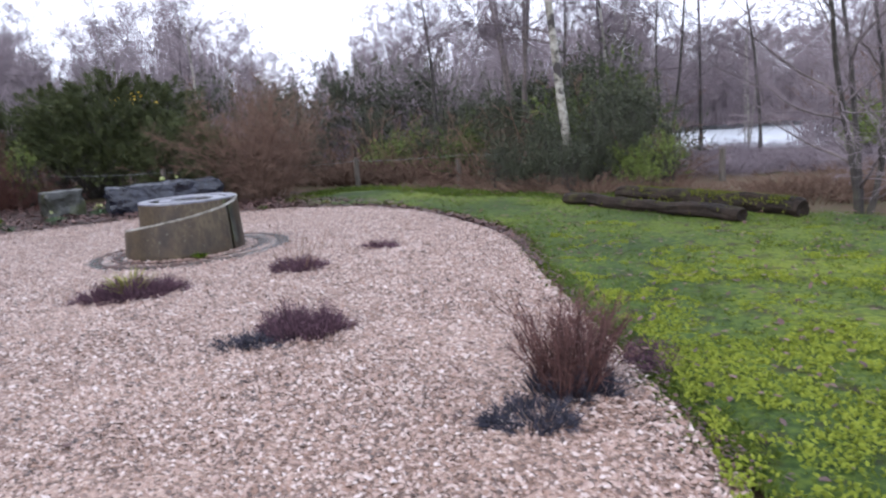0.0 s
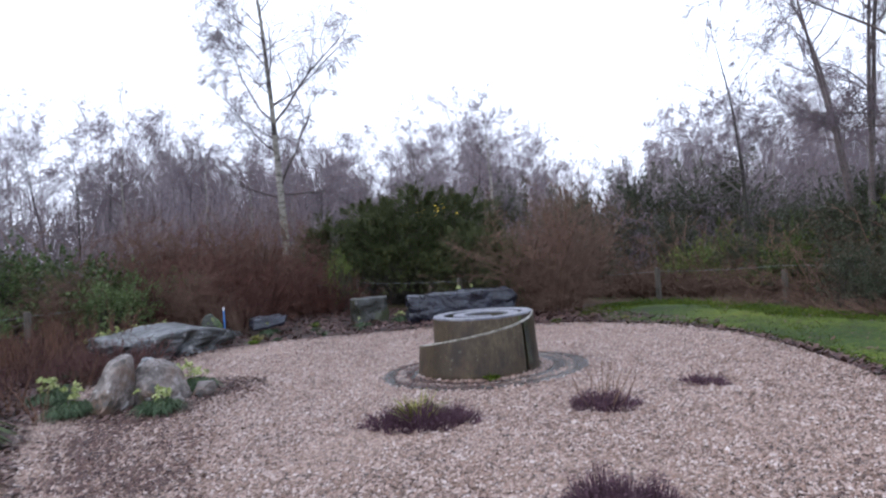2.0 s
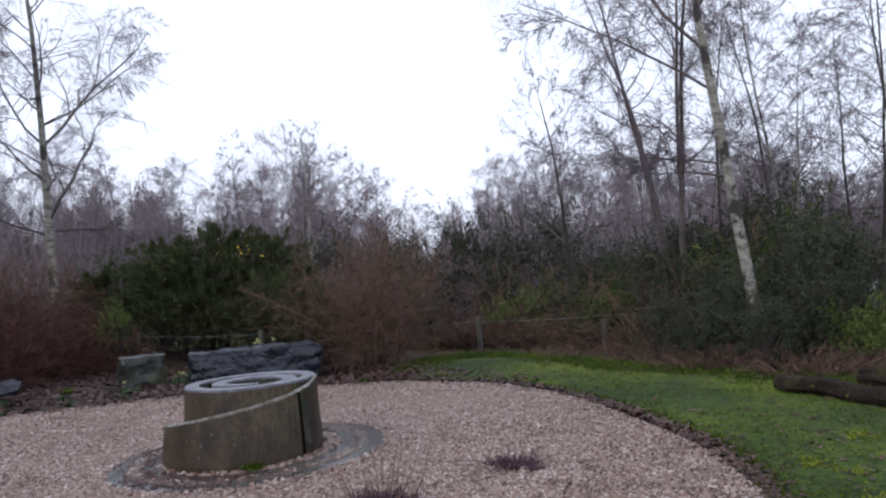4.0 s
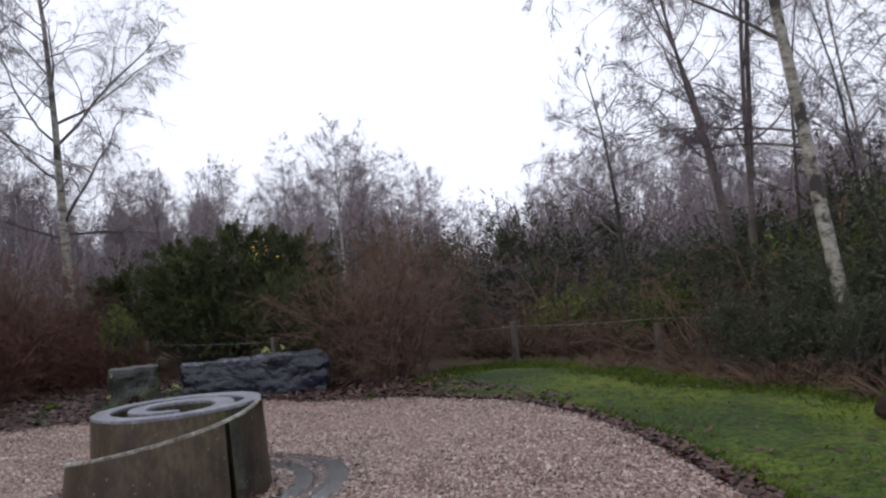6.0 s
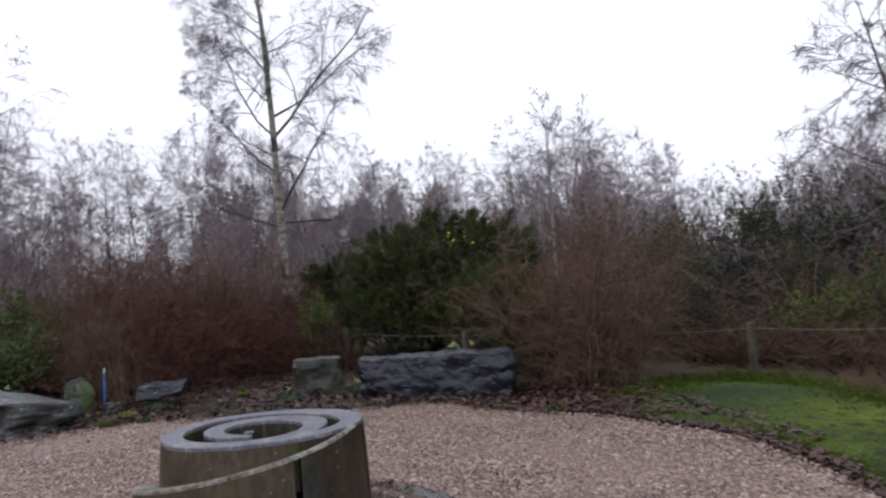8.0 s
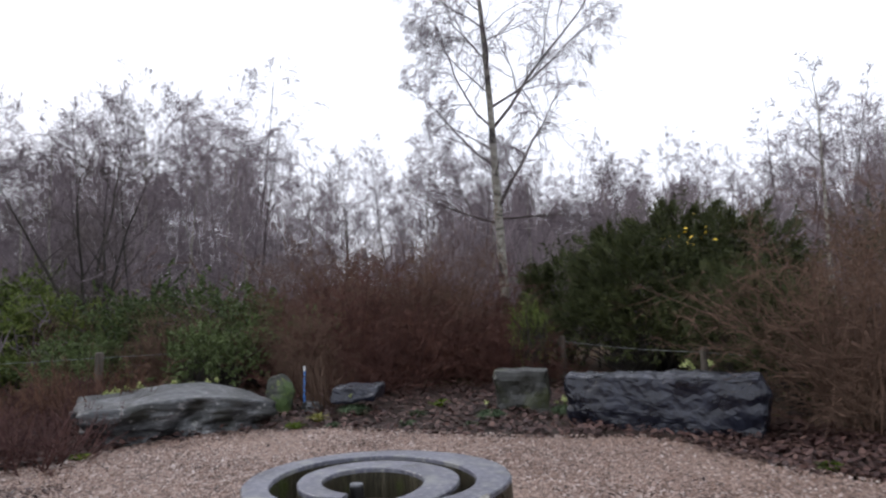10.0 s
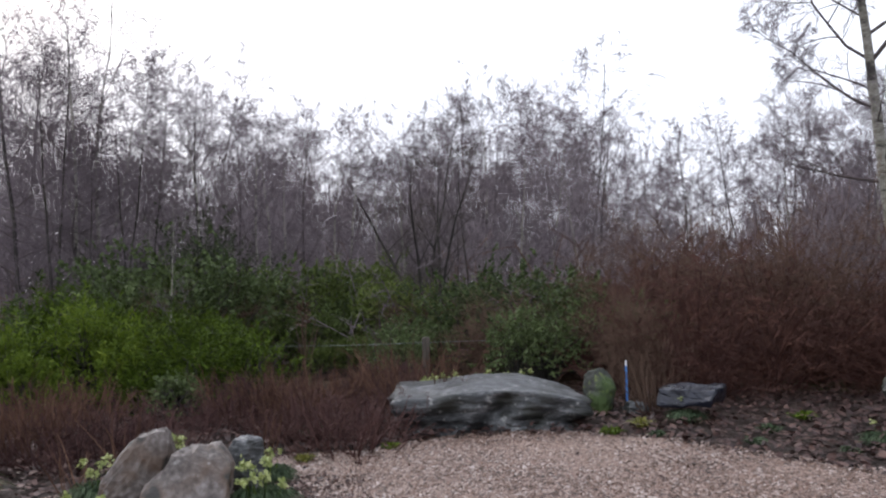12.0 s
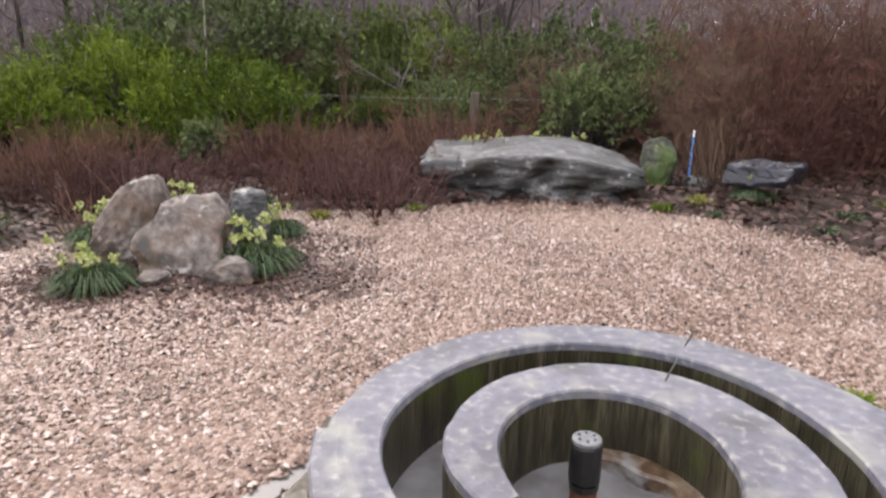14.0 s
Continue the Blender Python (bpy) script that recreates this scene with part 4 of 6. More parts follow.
part("wall_cap", swept(cap_rows, 0, turns), M["rim"], fountain, "flat wet grey coping blotched with pale lichen")
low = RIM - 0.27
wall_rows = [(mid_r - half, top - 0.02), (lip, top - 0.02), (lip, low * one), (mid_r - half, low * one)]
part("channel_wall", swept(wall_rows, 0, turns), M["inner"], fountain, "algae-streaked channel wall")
# outer body in cast blocks with open joints; it flares slightly to the foot
flare = 0.03
cuts = [int(np.searchsorted(phi, q)) for q in (400, 478, 560, 640, 694, 770)]
for a, b in zip(cuts[:-1], cuts[1:]):
    rows = [(lip - 0.1, top - 0.021), (lip, top - 0.021), (lip + flare * 0.4, top * 0.62), (lip + flare * 0.8, top * 0.25), (lip + flare, 0 * one + 0.05), (lip + flare - 0.006, -0.06 * one), (lip - 0.1, -0.06 * one)]
    # the east-facing block gets the darker stone, its shade painted in
    part("wall_block", swept(rows, a, b), M["shaded_damp" if a == cuts[3] else "concrete"], fountain)
c0 = int(np.searchsorted(phi, 652))
joints = [c0, int(np.searchsorted(phi, 694)), len(phi)]
for a, b in zip(joints[:-1], joints[1:]):
    rows = [(lip - 0.03, crest - 0.012), (skin - 0.012, crest - 0.006), (skin, crest - 0.018), (skin + flare * 0.4, crest * 0.62), (skin + flare, 0.05 * one), (skin + flare - 0.006, -0.06 * one), (lip - 0.03, -0.06 * one)]
    # first coil block faces east: its shade is in the darker colour too
    part("coil_block", swept(rows, a, b), M["shaded_damp" if a == c0 else "concrete"], fountain, "sinking outer coil, olive-brown and damp, coloured darker on its shaded east")
coil_rows = [(lip - 0.02, crest - 0.011), (lip - 0.01, crest - 0.004), (skin - 0.014, crest + 0.002), (skin - 0.002 + chip * 1.3, crest - 0.006 + chip * 0.5), (skin + 0.002, crest - 0.02)]
part("coil_cap", swept(coil_rows, c0, len(phi)), M["worn"], fountain, "narrow pale worn edge of the coil")
for c in (cuts[1], cuts[2], cuts[3], joints[1]):
    d = np.array([np.cos(ang[c]), np.sin(ang[c])])
    r = skin[c]
    hgt = crest[c]
    path = np.array([[(*(d * (r - 0.002)), hgt - 0.03), (*(d * (r + flare * 0.45)), hgt * 0.5), (*(d * (r + flare * 0.98)), -0.02)]])
    part("joint", Geo().tubes(path, np.full((1, 3), 0.008), 5), M["inner"], fountain, "dark open joint with water stain")
s0, s1 = int(np.searchsorted(phi, 683)), int(np.searchsorted(phi, 694))
edge = 0.004 + 0.01 * np.sin(phi * 1.7)
stain = [(skin + 0.002, crest - 0.03), (skin + flare * 0.4 + 0.0035, crest * 0.62), (skin + flare + 0.003, 0.06 + edge * 4), (skin + flare - 0.004, 0.06 + edge * 4), (skin + flare * 0.4 - 0.003, crest * 0.62), (skin - 0.004, crest - 0.03)]
part("water_stain", swept(stain, s0, s1), M["block"], fountain, "dark wet stain beside the joint")
for r0, r1 in ((0.262, 0.398), (0.478, 0.6)):
    d = np.array([np.cos(radians(157)), np.sin(radians(157))])
    part("rim_joint", Geo().tubes([[(*(d * r0), RIM + 0.001), (*(d * (r0 + r1) / 2), RIM + 0.002), (*(d * r1), RIM + 0.001)]], np.full((1, 3), 0.0022), 5), M["block"], fountain, "thin dark joint across the coping")
# channel floor with standing water, and the pump in the middle
disc_a = np.radians(np.arange(0, 360, 7.5))
floor_g = Geo().add(np.concatenate([[(0, 0, low + 0.01)], np.stack([0.52 * np.cos(disc_a), 0.52 * np.sin(disc_a), np.full(48, low + 0.01)], 1)]), [(0, 1 + q, 1 + (q + 1) % 48) for q in range(48)])
part("channel_floor", floor_g, M["silt"], fountain, "silted channel floor")
pool_g = Geo().add(np.concatenate([[(0, 0, RIM - 0.17)], np.stack([0.51 * np.cos(disc_a), 0.51 * np.sin(disc_a), np.full(48, RIM - 0.17)], 1)]), [(0, 1 + q, 1 + (q + 1) % 48) for q in range(48)])
part("pool_water", pool_g, M["basin_water"], fountain, "shallow still water")
ledge_in = edge_in - 0.045 - 0.012 * np.sin(phi * 0.09)
ledge = [(edge_in + 0.02, RIM - 0.135 * one), (ledge_in + 0.006, RIM - 0.135 * one), (ledge_in, RIM - 0.142 * one), (ledge_in, RIM - 0.2 * one), (edge_in + 0.02, RIM - 0.2 * one)]
part("silt_ledge", swept(ledge, int(np.searchsorted(phi, 120)), int(np.searchsorted(phi, 292))), M["silt"], fountain, "low ledge of rusty silt under the wall")
pump = part("pump", Geo().tubes([[(-0.03, -0.08, RIM - 0.12), (-0.03, -0.08, RIM - 0.116), (-0.03, -0.08, RIM - 0.04), (-0.03, -0.08, RIM - 0.035)]], [[0.026, 0.031, 0.031, 0.029]], 20, closed=True), M["black"], fountain, "black plastic pump head", smooth=False)
part("pump_cap", Geo().tubes([[(-0.03, -0.08, RIM - 0.036), (-0.03, -0.08, RIM - 0.028), (-0.03, -0.08, RIM - 0.026)]], [[0.0285, 0.0285, 0.025]], 20, closed=True), M["cap"], pump, "limescaled grey cap")
part("riser_pipe", Geo().tubes([[(-0.03, -0.08, low), (-0.03, -0.08, RIM - 0.12)]], [[0.026, 0.026]], 16, closed=True), M["copper"], pump, "rusty riser pipe")
for q in range(6):
    w = radians(60 * q)
    part("cap_hole", Geo().tubes([[(0.017 * math.cos(w) - 0.03, 0.017 * math.sin(w) - 0.08, RIM - 0.027), (0.017 * math.cos(w) - 0.03, 0.017 * math.sin(w) - 0.08, RIM - 0.0245)]], [[0.0035, 0.0035]], 6, closed=True), M["black"], pump, "dark spray hole")
part("pump_collar", Geo().tubes([[(-0.03, -0.08, RIM - 0.135), (-0.03, -0.08, RIM - 0.12)]], [[0.029, 0.029]], 18, closed=True), M["black"], pump)

# water channels cut into the ground round its foot
apron = thing("ground_channel", "stone water channels set in the gravel round the fountain", "channel", FX, FY)
full = np.radians(np.arange(0, 364, 4.0))
prof = [(0.6, 0.0), (0.73, 0.006), (0.765, 0.004), (0.78, -0.04), (0.9, -0.045), (0.915, 0.0), (0.93, 0.012), (1.02, 0.014), (1.035, 0.0), (1.05, -0.04), (1.17, -0.045), (1.2, 0.002), (1.27, 0.0)]


def round_strip(rows):
    wob = 1 + 0.02 * np.cos(full * 2 - 1.9) + 0.008 * np.cos(full * 5)
    ring = np.stack([np.stack([r * wob * np.cos(full), r * wob * np.sin(full), h + 0 * full], 1) for r, h in rows], 1) 
    n, k = ring.shape[:2]
    i, j = np.meshgrid(np.arange(n - 1), np.arange(k - 1), indexing="ij")
    return Geo().add(ring, np.stack([i * k + j, i * k + j + 1, (i + 1) * k + j + 1, (i + 1) * k + j], -1).reshape(-1, 4))


part("inner_apron", round_strip(prof[:4]), M["gravel"], apron, smooth=True)
part("channel_floor", round_strip(prof[3:5]), M["shaded_damp"], apron)
part("stone_ridge", round_strip(prof[4:9]), M["ridge"], apron, "worn stone ridge between the channels", smooth=True)
part("channel_floor", round_strip(prof[8:11]), M["shaded_damp"], apron)
part("outer_lip", round_strip(prof[10:]), M["gravel"], apron, smooth=True)
part("channel_water", round_strip([(0.768, 0.001), (0.916, 0.001)]), M["water"], apron, "thin water film reflecting the sky")
part("channel_water", round_strip([(1.034, 0.0), (1.2, 0.0)]), M["water"], apron, "thin water film reflecting the sky")
rng = np.random.default_rng(5)
ra, rr = rng.uniform(0, 6.28, 2600), np.concatenate([rng.uniform(0.64, 0.78, 1300), rng.uniform(0.92, 1.03, 500), rng.uniform(1.18, 1.27, 800)])
wob = 1 + 0.02 * np.cos(ra * 2 - 1.9)
tagged(part("channel_gravel", pebbles(np.stack([FX + rr * wob * np.cos(ra), FY + rr * wob * np.sin(ra)], 1), rng.uniform(0.004, 0.016, 2600), rng.gamma(9, 0.0016, 2600), rng), M["pebble"], smooth=True),
       "gravel spilled round the fountain's channels", "gravel", kind="stuff")


ra = np.concatenate([rng.normal(1.9, 0.25, 700), rng.normal(4.6, 0.5, 800), rng.normal(2.9, 0.4, 500)])
rr = np.clip(rng.normal(0.97, 0.09, 2000), 0.7, 1.25)
tagged(part("channel_mud", pebbles(np.stack([FX + rr * np.cos(ra), FY + rr * np.sin(ra)], 1), rng.uniform(-0.004, 0.012, 2000), rng.gamma(7, 0.002, 2000), rng), M["litter"], smooth=True), "dark mud and leaf crumbs lying in the fountain's channels", "soil", kind="stuff")


# ---- rocks ----
def rock(name, label, x, y, size, seed, mat, rz=0, z=0.0, taper=0.2, facets=9, rough=0.1, tip=(0, 0), box=0.62, undercut=0.0, layers=0.45, depth=0.0, slope=0.0, profile=(), notch=()):
    """A split boulder: a rounded block cut by random flat planes, with layered, uneven faces."""
    rng = random.Random(seed)
    bm = bmesh.new()
    bmesh.ops.create_icosphere(bm, subdivisions=5, radius=1.0)
    cuts = [(Vector((rng.gauss(0, 1), rng.gauss(0, 1), rng.gauss(0.1, 0.6))).normalized(), rng.uniform(0.72, 0.95) - depth) for _ in range(facets)]
    for v in bm.verts:
        p = v.co.copy()
        m = max(abs(p.x), abs(p.y), abs(p.z))
        p = p.lerp(p / m, box)
        for n, d in cuts:
            over = p.dot(n) - d
            if over > 0:
                p -= n * over * 0.92
        q = p * 1.6 + Vector((seed * 3.1, 0, 0))
        p += p.normalized() * (noise.noise(q) * rough + noise.noise(q * 3.1) * rough * 0.5 + noise.noise(q * 8) * rough * 0.22)
        layer = noise.noise(Vector((q.x * 0.6, q.y * 0.6, q.z * 6)))
        p += Vector((p.x, p.y, 0)) * layer * rough * layers
        s = 1 - taper * (p.z * 0.5 + 0.5)
        s *= 1 - undercut * math.exp(-((p.z + 0.35 + 0.25 * noise.noise(Vector((q.x * 0.8, 3, seed)))) / 0.3) ** 2) * (0.55 + noise.noise(q * 1.3))
        v.co = Vector((p.x * s * size[0] / 2 + tip[0] * max(0, p.z), p.y * s * size[1] / 2 + tip[1] * max(0, p.z), (p.z * 0.5 + 0.5) * size[2] * 1.08 * (1 + slope * p.y) - size[2] * 0.1))
        if profile:
            v.co.z *= np.interp(p.x, *zip(*profile))
        for at, wide, deep in notch:
            if p.y < 0:
                v.co.y += deep * math.exp(-((p.x - at - 0.25 * p.z) / wide) ** 2) * min(1, -p.y * 1.4) * (1 - 0.75 * max(0, p.z))
    me = bpy.data.meshes.new(name)
    for f in bm.faces:
        f.smooth = True
    bm.to_mesh(me)
    bm.free()
    me.materials.append(M[mat])
    ob = new(name, me)
    ob.matrix_basis = pose(x, y, z + rise(x), 0, 0, rz)
    return tagged(ob, label, "rock")


def split_block(name, label, x, y, size, seed, mat, rz=0, z=0.0, jag=0.1, chips=14, lean=0.0, taper=0.0, tip=(0, 0), bevel=0.018):
    """An angular quarried block: the hull of a jittered box with chipped corners, its faces broken up by small ledges."""
    rng = random.Random(seed)
    bm = bmesh.new()
    for cx, cy, cz in ((a, b, c) for a in (-1, 1) for b in (-1, 1) for c in (-1, 1)):
        bm.verts.new((cx * rng.uniform(1 - jag * 1.6, 1), cy * rng.uniform(1 - jag * 2.2, 1), cz * rng.uniform(1 - jag * (1.2 if cz > 0 else 0.3), 1)))
    for _ in range(chips):
        v = [rng.uniform(-0.95, 0.95) for _ in range(3)]
        v[rng.choice((0, 1, 1, 2))] = rng.choice((-1, 1)) * rng.uniform(0.97, 1.06)
        bm.verts.new(v)
    hull = bmesh.ops.convex_hull(bm, input=bm.verts)
    bmesh.ops.delete(bm, geom=list({e for e in hull["geom_interior"] + hull["geom_unused"] if isinstance(e, bmesh.types.BMVert)}), context="VERTS")
    for v in bm.verts:
        v.co = Vector((v.co.x * size[0] / 2, v.co.y * size[1] / 2, (v.co.z * 0.5 + 0.5) * size[2] * 1.1 - size[2] * 0.1))
    bmesh.ops.bevel(bm, geom=list(bm.edges), offset=bevel, segments=1, affect="EDGES", clamp_overlap=True)
    bmesh.ops.triangulate(bm, faces=list(bm.faces))
    for _ in range(7):
        long = [e for e in bm.edges if e.calc_length() > 0.075]
        if not long:
            break
        bmesh.ops.subdivide_edges(bm, edges=long, cuts=1)
        bmesh.ops.triangulate(bm, faces=[f for f in bm.faces if len(f.verts) > 3])
    bm.normal_update()
    push = []
    for v in bm.verts:
        q = v.co * 4 + Vector((seed * 2.7, 0, 0))
        ledge = math.floor((noise.noise(Vector((q.x * 0.7, q.y * 0.7, q.z * 1.8))) + 0.5) * 4) / 4
        push.append(v.normal * (noise.noise(q) * 0.03 + noise.noise(q * 3) * 0.014 + ledge * 0.035 - 0.02))
    for v, d in zip(bm.verts, push):
        v.co += d
        v.co.z += lean * v.co.x
        up = max(0.0, v.co.z / size[2])
        v.co = Vector((v.co.x * (1 - taper * up) + tip[0] * up, v.co.y * (1 - taper * up) + tip[1] * up, v.co.z))
    ob = part(name, bm, M[mat])
    ob.matrix_basis = pose(x, y, z + rise(x), 0, 0, rz)
    return tagged(ob, label, "rock")


rock("slate_rock", "long layered grey slate rock lying at the gravel edge", -8.85, 8.72, (1.9, 0.92, 0.42), 23, "slate", rz=92, z=-0.03, taper=-0.1, rough=0.11, facets=0, box=0.86, undercut=0.3, layers=0.12, slope=0.1,
     profile=((-1, 0.98), (-0.6, 1.0), (-0.1, 1.14), (0.35, 1.1), (0.7, 0.9), (1, 0.66)), notch=((0.05, 0.15, 0.16), (-0.5, 0.1, 0.07), (0.6, 0.08, 0.06)))
split_block("block_rock", "squarish mossy grey rock with a flat top", -7.8, 12.64, (0.66, 0.54, 0.5), 9, "block", rz=53, jag=0.07)
split_block("long_dark_rock", "long wet blue-black boulder like a bench", -6.2, 13.42, (2.06, 0.82, 0.55), 5, "dark_rock", rz=33, jag=0.07, chips=22)
split_block("flat_slab", "low flat grey stone slab among dead leaves", -8.78, 10.82, (0.62, 0.55, 0.16), 12, "dark_rock", rz=55, z=0.15, jag=0.1, chips=6)
rock("mossy_rock", "small upright moss-covered rock beside a stake", -9.25, 9.98, (0.42, 0.42, 0.47), 14, "mossy", rz=30)
split_block("upright_boulder", "tall brownish sandstone boulder leaning on another", -6.47, 6.1, (0.5, 0.64, 0.56), 47, "pale_rock", rz=12, jag=0.24, chips=4, taper=0.6, tip=(0.1, 0.14), bevel=0.05)
split_block("rounded_boulder", "broad grey lichened sandstone boulder", -6.26, 6.58, (0.56, 0.8, 0.46), 44, "pale_rock", rz=14, jag=0.26, chips=8, taper=0.5, tip=(-0.1, -0.04), bevel=0.05)
rock("back_boulder", "small grey stone behind the boulders", -6.75, 6.75, (0.3, 0.32, 0.42), 25, "slate", rz=50)
rock("foot_stone", "small buff stone at the foot of the boulders", -6.05, 6.95, (0.2, 0.34, 0.15), 27, "pale_rock", rz=10)
rock("chip_stone", "small flat pale stone in soil", -5.95, 6.5, (0.18, 0.25, 0.08), 28, "pale_rock", rz=40)
rock("low_pale_rock", "broad pale flat rock among ferns", -3.78, 3.55, (1.05, 0.6, 0.26), 31, "slate", rz=20, taper=0.3)
rock("buried_stone", "dark half-buried stone in the leaf bed", -9.11, 10.32, (0.3, 0.25, 0.12), 33, "slate", rz=15)


# ---- trees standing close ----
plant_tree("silver_birch", "tall leafless silver birch with drooping twigs", -12.3, 15.5, grown_tree(1, 12.0, 0.11, 0.3, 16, 0.17, 0.8, (6, 6, 5), 0.25, hang=1.4, lean=(-0.02, 0.0), twig=0.0042, wobble=0.03, main_lift=0.02, main=(
    (4.85, 55, 1.1, 3.7, 0.55), (5.3, 62, 0.6, 3.5, 0.42), (3.2, 48, 2.6, 3.4, 0.5), (6.3, 235, 0.9, 2.3, 0.36), (5.6, 242, 0.8, 1.9, 0.3), (2.9, 232, 0.25, 2.0, 0.3), (3.0, 60, 0.12, 2.0, 0.3), (7.8, 50, 1.0, 2.4, 0.38), (8.3, 230, 1.0, 2.1, 0.36), (4.9, 232, 0.9, 2.7, 0.4), (4.1, 238, 0.5, 2.4, 0.34), (7.0, 236, 1.0, 2.3, 0.36))), "birch")
plant_tree("leaning_white_birch", "white-barked leaning birch beside dark evergreens", 1.78, 14.17, grown_tree(2, 12.5, 0.09, 0.42, 14, 0.17, 1.1, (6, 6, 5), 0.18, hang=1.2, lean=(-0.135, 0.02), twig=0.0045, wobble=0.03, main_lift=0.05, main=(
    (2.9, 168, 0.5, 2.6, 0.24), (2.7, 185, 0.1, 1.6, 0.25), (4.6, 165, 1.5, 5.0, 0.5), (5.2, -12, 1.1, 4.6, 0.5), (4.0, 175, 0.8, 3.2, 0.35), (6.5, -5, 1.6, 3.6, 0.45), (7.5, 190, 1.0, 3.0, 0.4), (4.4, 100, 1.0, 3.4, 0.35))), "birch")
plant_tree("multi_stem_birch", "clump of slender bare birch stems", 0.9, 17.4, grown_tree(3, 11.5, 0.075, 0.3, 16, 0.2, 1.1, (6, 6, 5), 0.14, forks=4, spread=0.13, lean=(-0.08, 0), twig=0.0045, hang=1.1), "bough")
plant_tree("thin_leaning_birch", "thin leaning birch with a pale stem", -8.27, 20.01, grown_tree(4, 6.4, 0.05, 0.35, 16, 0.2, 1.1, (5, 5, 4), 0.1, lean=(-0.1, 0.05), twig=0.0045), "birch")
plant_tree("dark_tree", "dark bare tree rising from the thicket", -1.73, 22.39, grown_tree(5, 7.2, 0.08, 0.3, 16, 0.32, 0.8, (6, 6, 5), 0.05, twig=0.0055), "bark")
plant_tree("spreading_tree", "bare many-limbed tree with rising branches", -15.2, 8.07, grown_tree(6, 5.6, 0.06, 0.2, 10, 0.26, 1.1, (5, 6, 5), -0.02, forks=5, spread=0.36, twig=0.0046, wobble=0.07), "bark", limbs="bark", twigs="bough")
plant_tree("lawn_edge_tree", "small dark bare tree at the lawn's far edge", 4.50, 8.90, grown_tree(7, 5.5, 0.045, 0.08, 18, 0.32, 0.8, (5, 6, 6), 0.04, twig=0.004, forks=3, spread=0.22, wobble=0.06), "bark")
plant_tree("thin_sapling", "thin bare sapling above the green bushes", -11.58, 4.25, grown_tree(8, 3.0, 0.017, 0.35, 14, 0.2, 0.9, (4, 4, 3), 0.05, twig=0.0026), "birch")

# ---- the wood behind: bare birches and undergrowth in a wide ring ----
rng = np.random.default_rng(77)
far_kinds = [plant_tree("far_birch", "leafless birch in the misty wood", 0, 0, grown_tree(40 + i, 10, 0.058, 0.14 + 0.05 * (i % 3), 22, 0.3 + 0.05 * (i % 2), 0.75, (5, 5, 5), 0.02 + 0.05 * (i % 3), light=True, hang=1.05, lean=(rng.normal(0, 0.02), rng.normal(0, 0.02)), twig=0.0066, wobble=0.045, forks=1 + (i % 3 == 2), spread=0.12),
                        "birch" if i % 2 else "bark", group="trees of the wood") for i in range(6)]
AZ = [-65, -40, -28, -18, -13, -8, -2, 6, 12, 16, 20, 24, 28, 32, 36, 56, 64, 68, 71, 75, 78, 90, 100, 105, 114, 120, 126, 140]
TOP = [0.18, 0.2, 0.12, 0.13, 0.19, 0.22, 0.235, 0.25, 0.22, 0.15, 0.21, 0.25, 0.29, 0.28, 0.21, 0.26, 0.31, 0.3, 0.25, 0.33, 0.39, 0.335, 0.32, 0.38, 0.38, 0.4, 0.46, 0.46]
used = set()
for i in range(92):
    az = -62 + 190 * ((i * 0.618034) % 1)
    d = 18 + 28 * rng.random() ** 0.8
    if -32 < az < -9:
        d = rng.uniform(16, 23)
    h = (1.5 + np.interp(az, AZ, TOP) * d) * rng.uniform(0.68, 1.0)
    m = pose(-1.5 - d * math.sin(radians(az)), 7 + d * math.cos(radians(az)), -0.1, 0, 0, rng.uniform(0, 360))
    kind = far_kinds[i % 6]
    s = h / 9.6
    if i % 6 in used:
        kind = copy_thing(kind, m)
    used.add(i % 6)
    kind.matrix_basis = m @ Matrix.Diagonal((s * rng.uniform(0.9, 1.15), s * rng.uniform(0.9, 1.15), s, 1))

for x, y, h, r in ((7.19, 20.79, 5.2, 33), (13.1, 19.80, 4.6, 95), (14.6, 22.32, 5.0, 275), (4.6, 23.80, 5.8, 335), (4.37, 18.32, 8.0, 20), (5.78, 20.30, 8.6, 130), (3.26, 20.85, 8.2, 220), (6.55, 17.99, 7.2, 300), (2.37, 22.86, 9.0, 70), (3.3, 19.6, 9.0, 47), (-20.5, 9.0, 6.6, 12), (-21.5, 7.2, 7.0, 75), (-20.2, 5.4, 6.4, 141), (-22.4, 4.0, 7.6, 214), (-21.0, 11.2, 6.9, 287), (-23.0, 8.4, 7.4, 332), (-21.8, 2.2, 7.4, 52), (-15.2, 23.6, 6.2, 119), (-16.8, 22.2, 6.0, 194), (-13.4, 24.6, 5.8, 248), (-17.9, 24.0, 6.8, 316), (-18.6, 20.8, 6.2, 27), (-17.0, -1.3, 10.4, 66), (-18.6, -0.3, 9.8, 153), (-16.3, -0.1, 8.8, 290), (-17.20, -0.42, 8.8, 181), (-17.88, 0.99, 8.0, 260), (-19.47, 10.14, 5.6, 61), (-18.72, 6.42, 5.2, 127), (-19.04, 11.84, 5.0, 205), (-18.34, 4.61, 5.3, 301), (-17.87, 2.39, 6.6, 15), (-18.95, 3.61, 6.4, 93), (-16.99, 0.58, 7.2, 170), (-19.57, 1.81, 8.2, 250)):
    s = h / 9.6
    copy_thing(far_kinds[int(r) % 6], pose(x, y, -0.1, 0, 0, r)).matrix_basis = pose(x, y, -0.1, 0, 0, r) @ Matrix.Diagonal((s, s, s, 1))
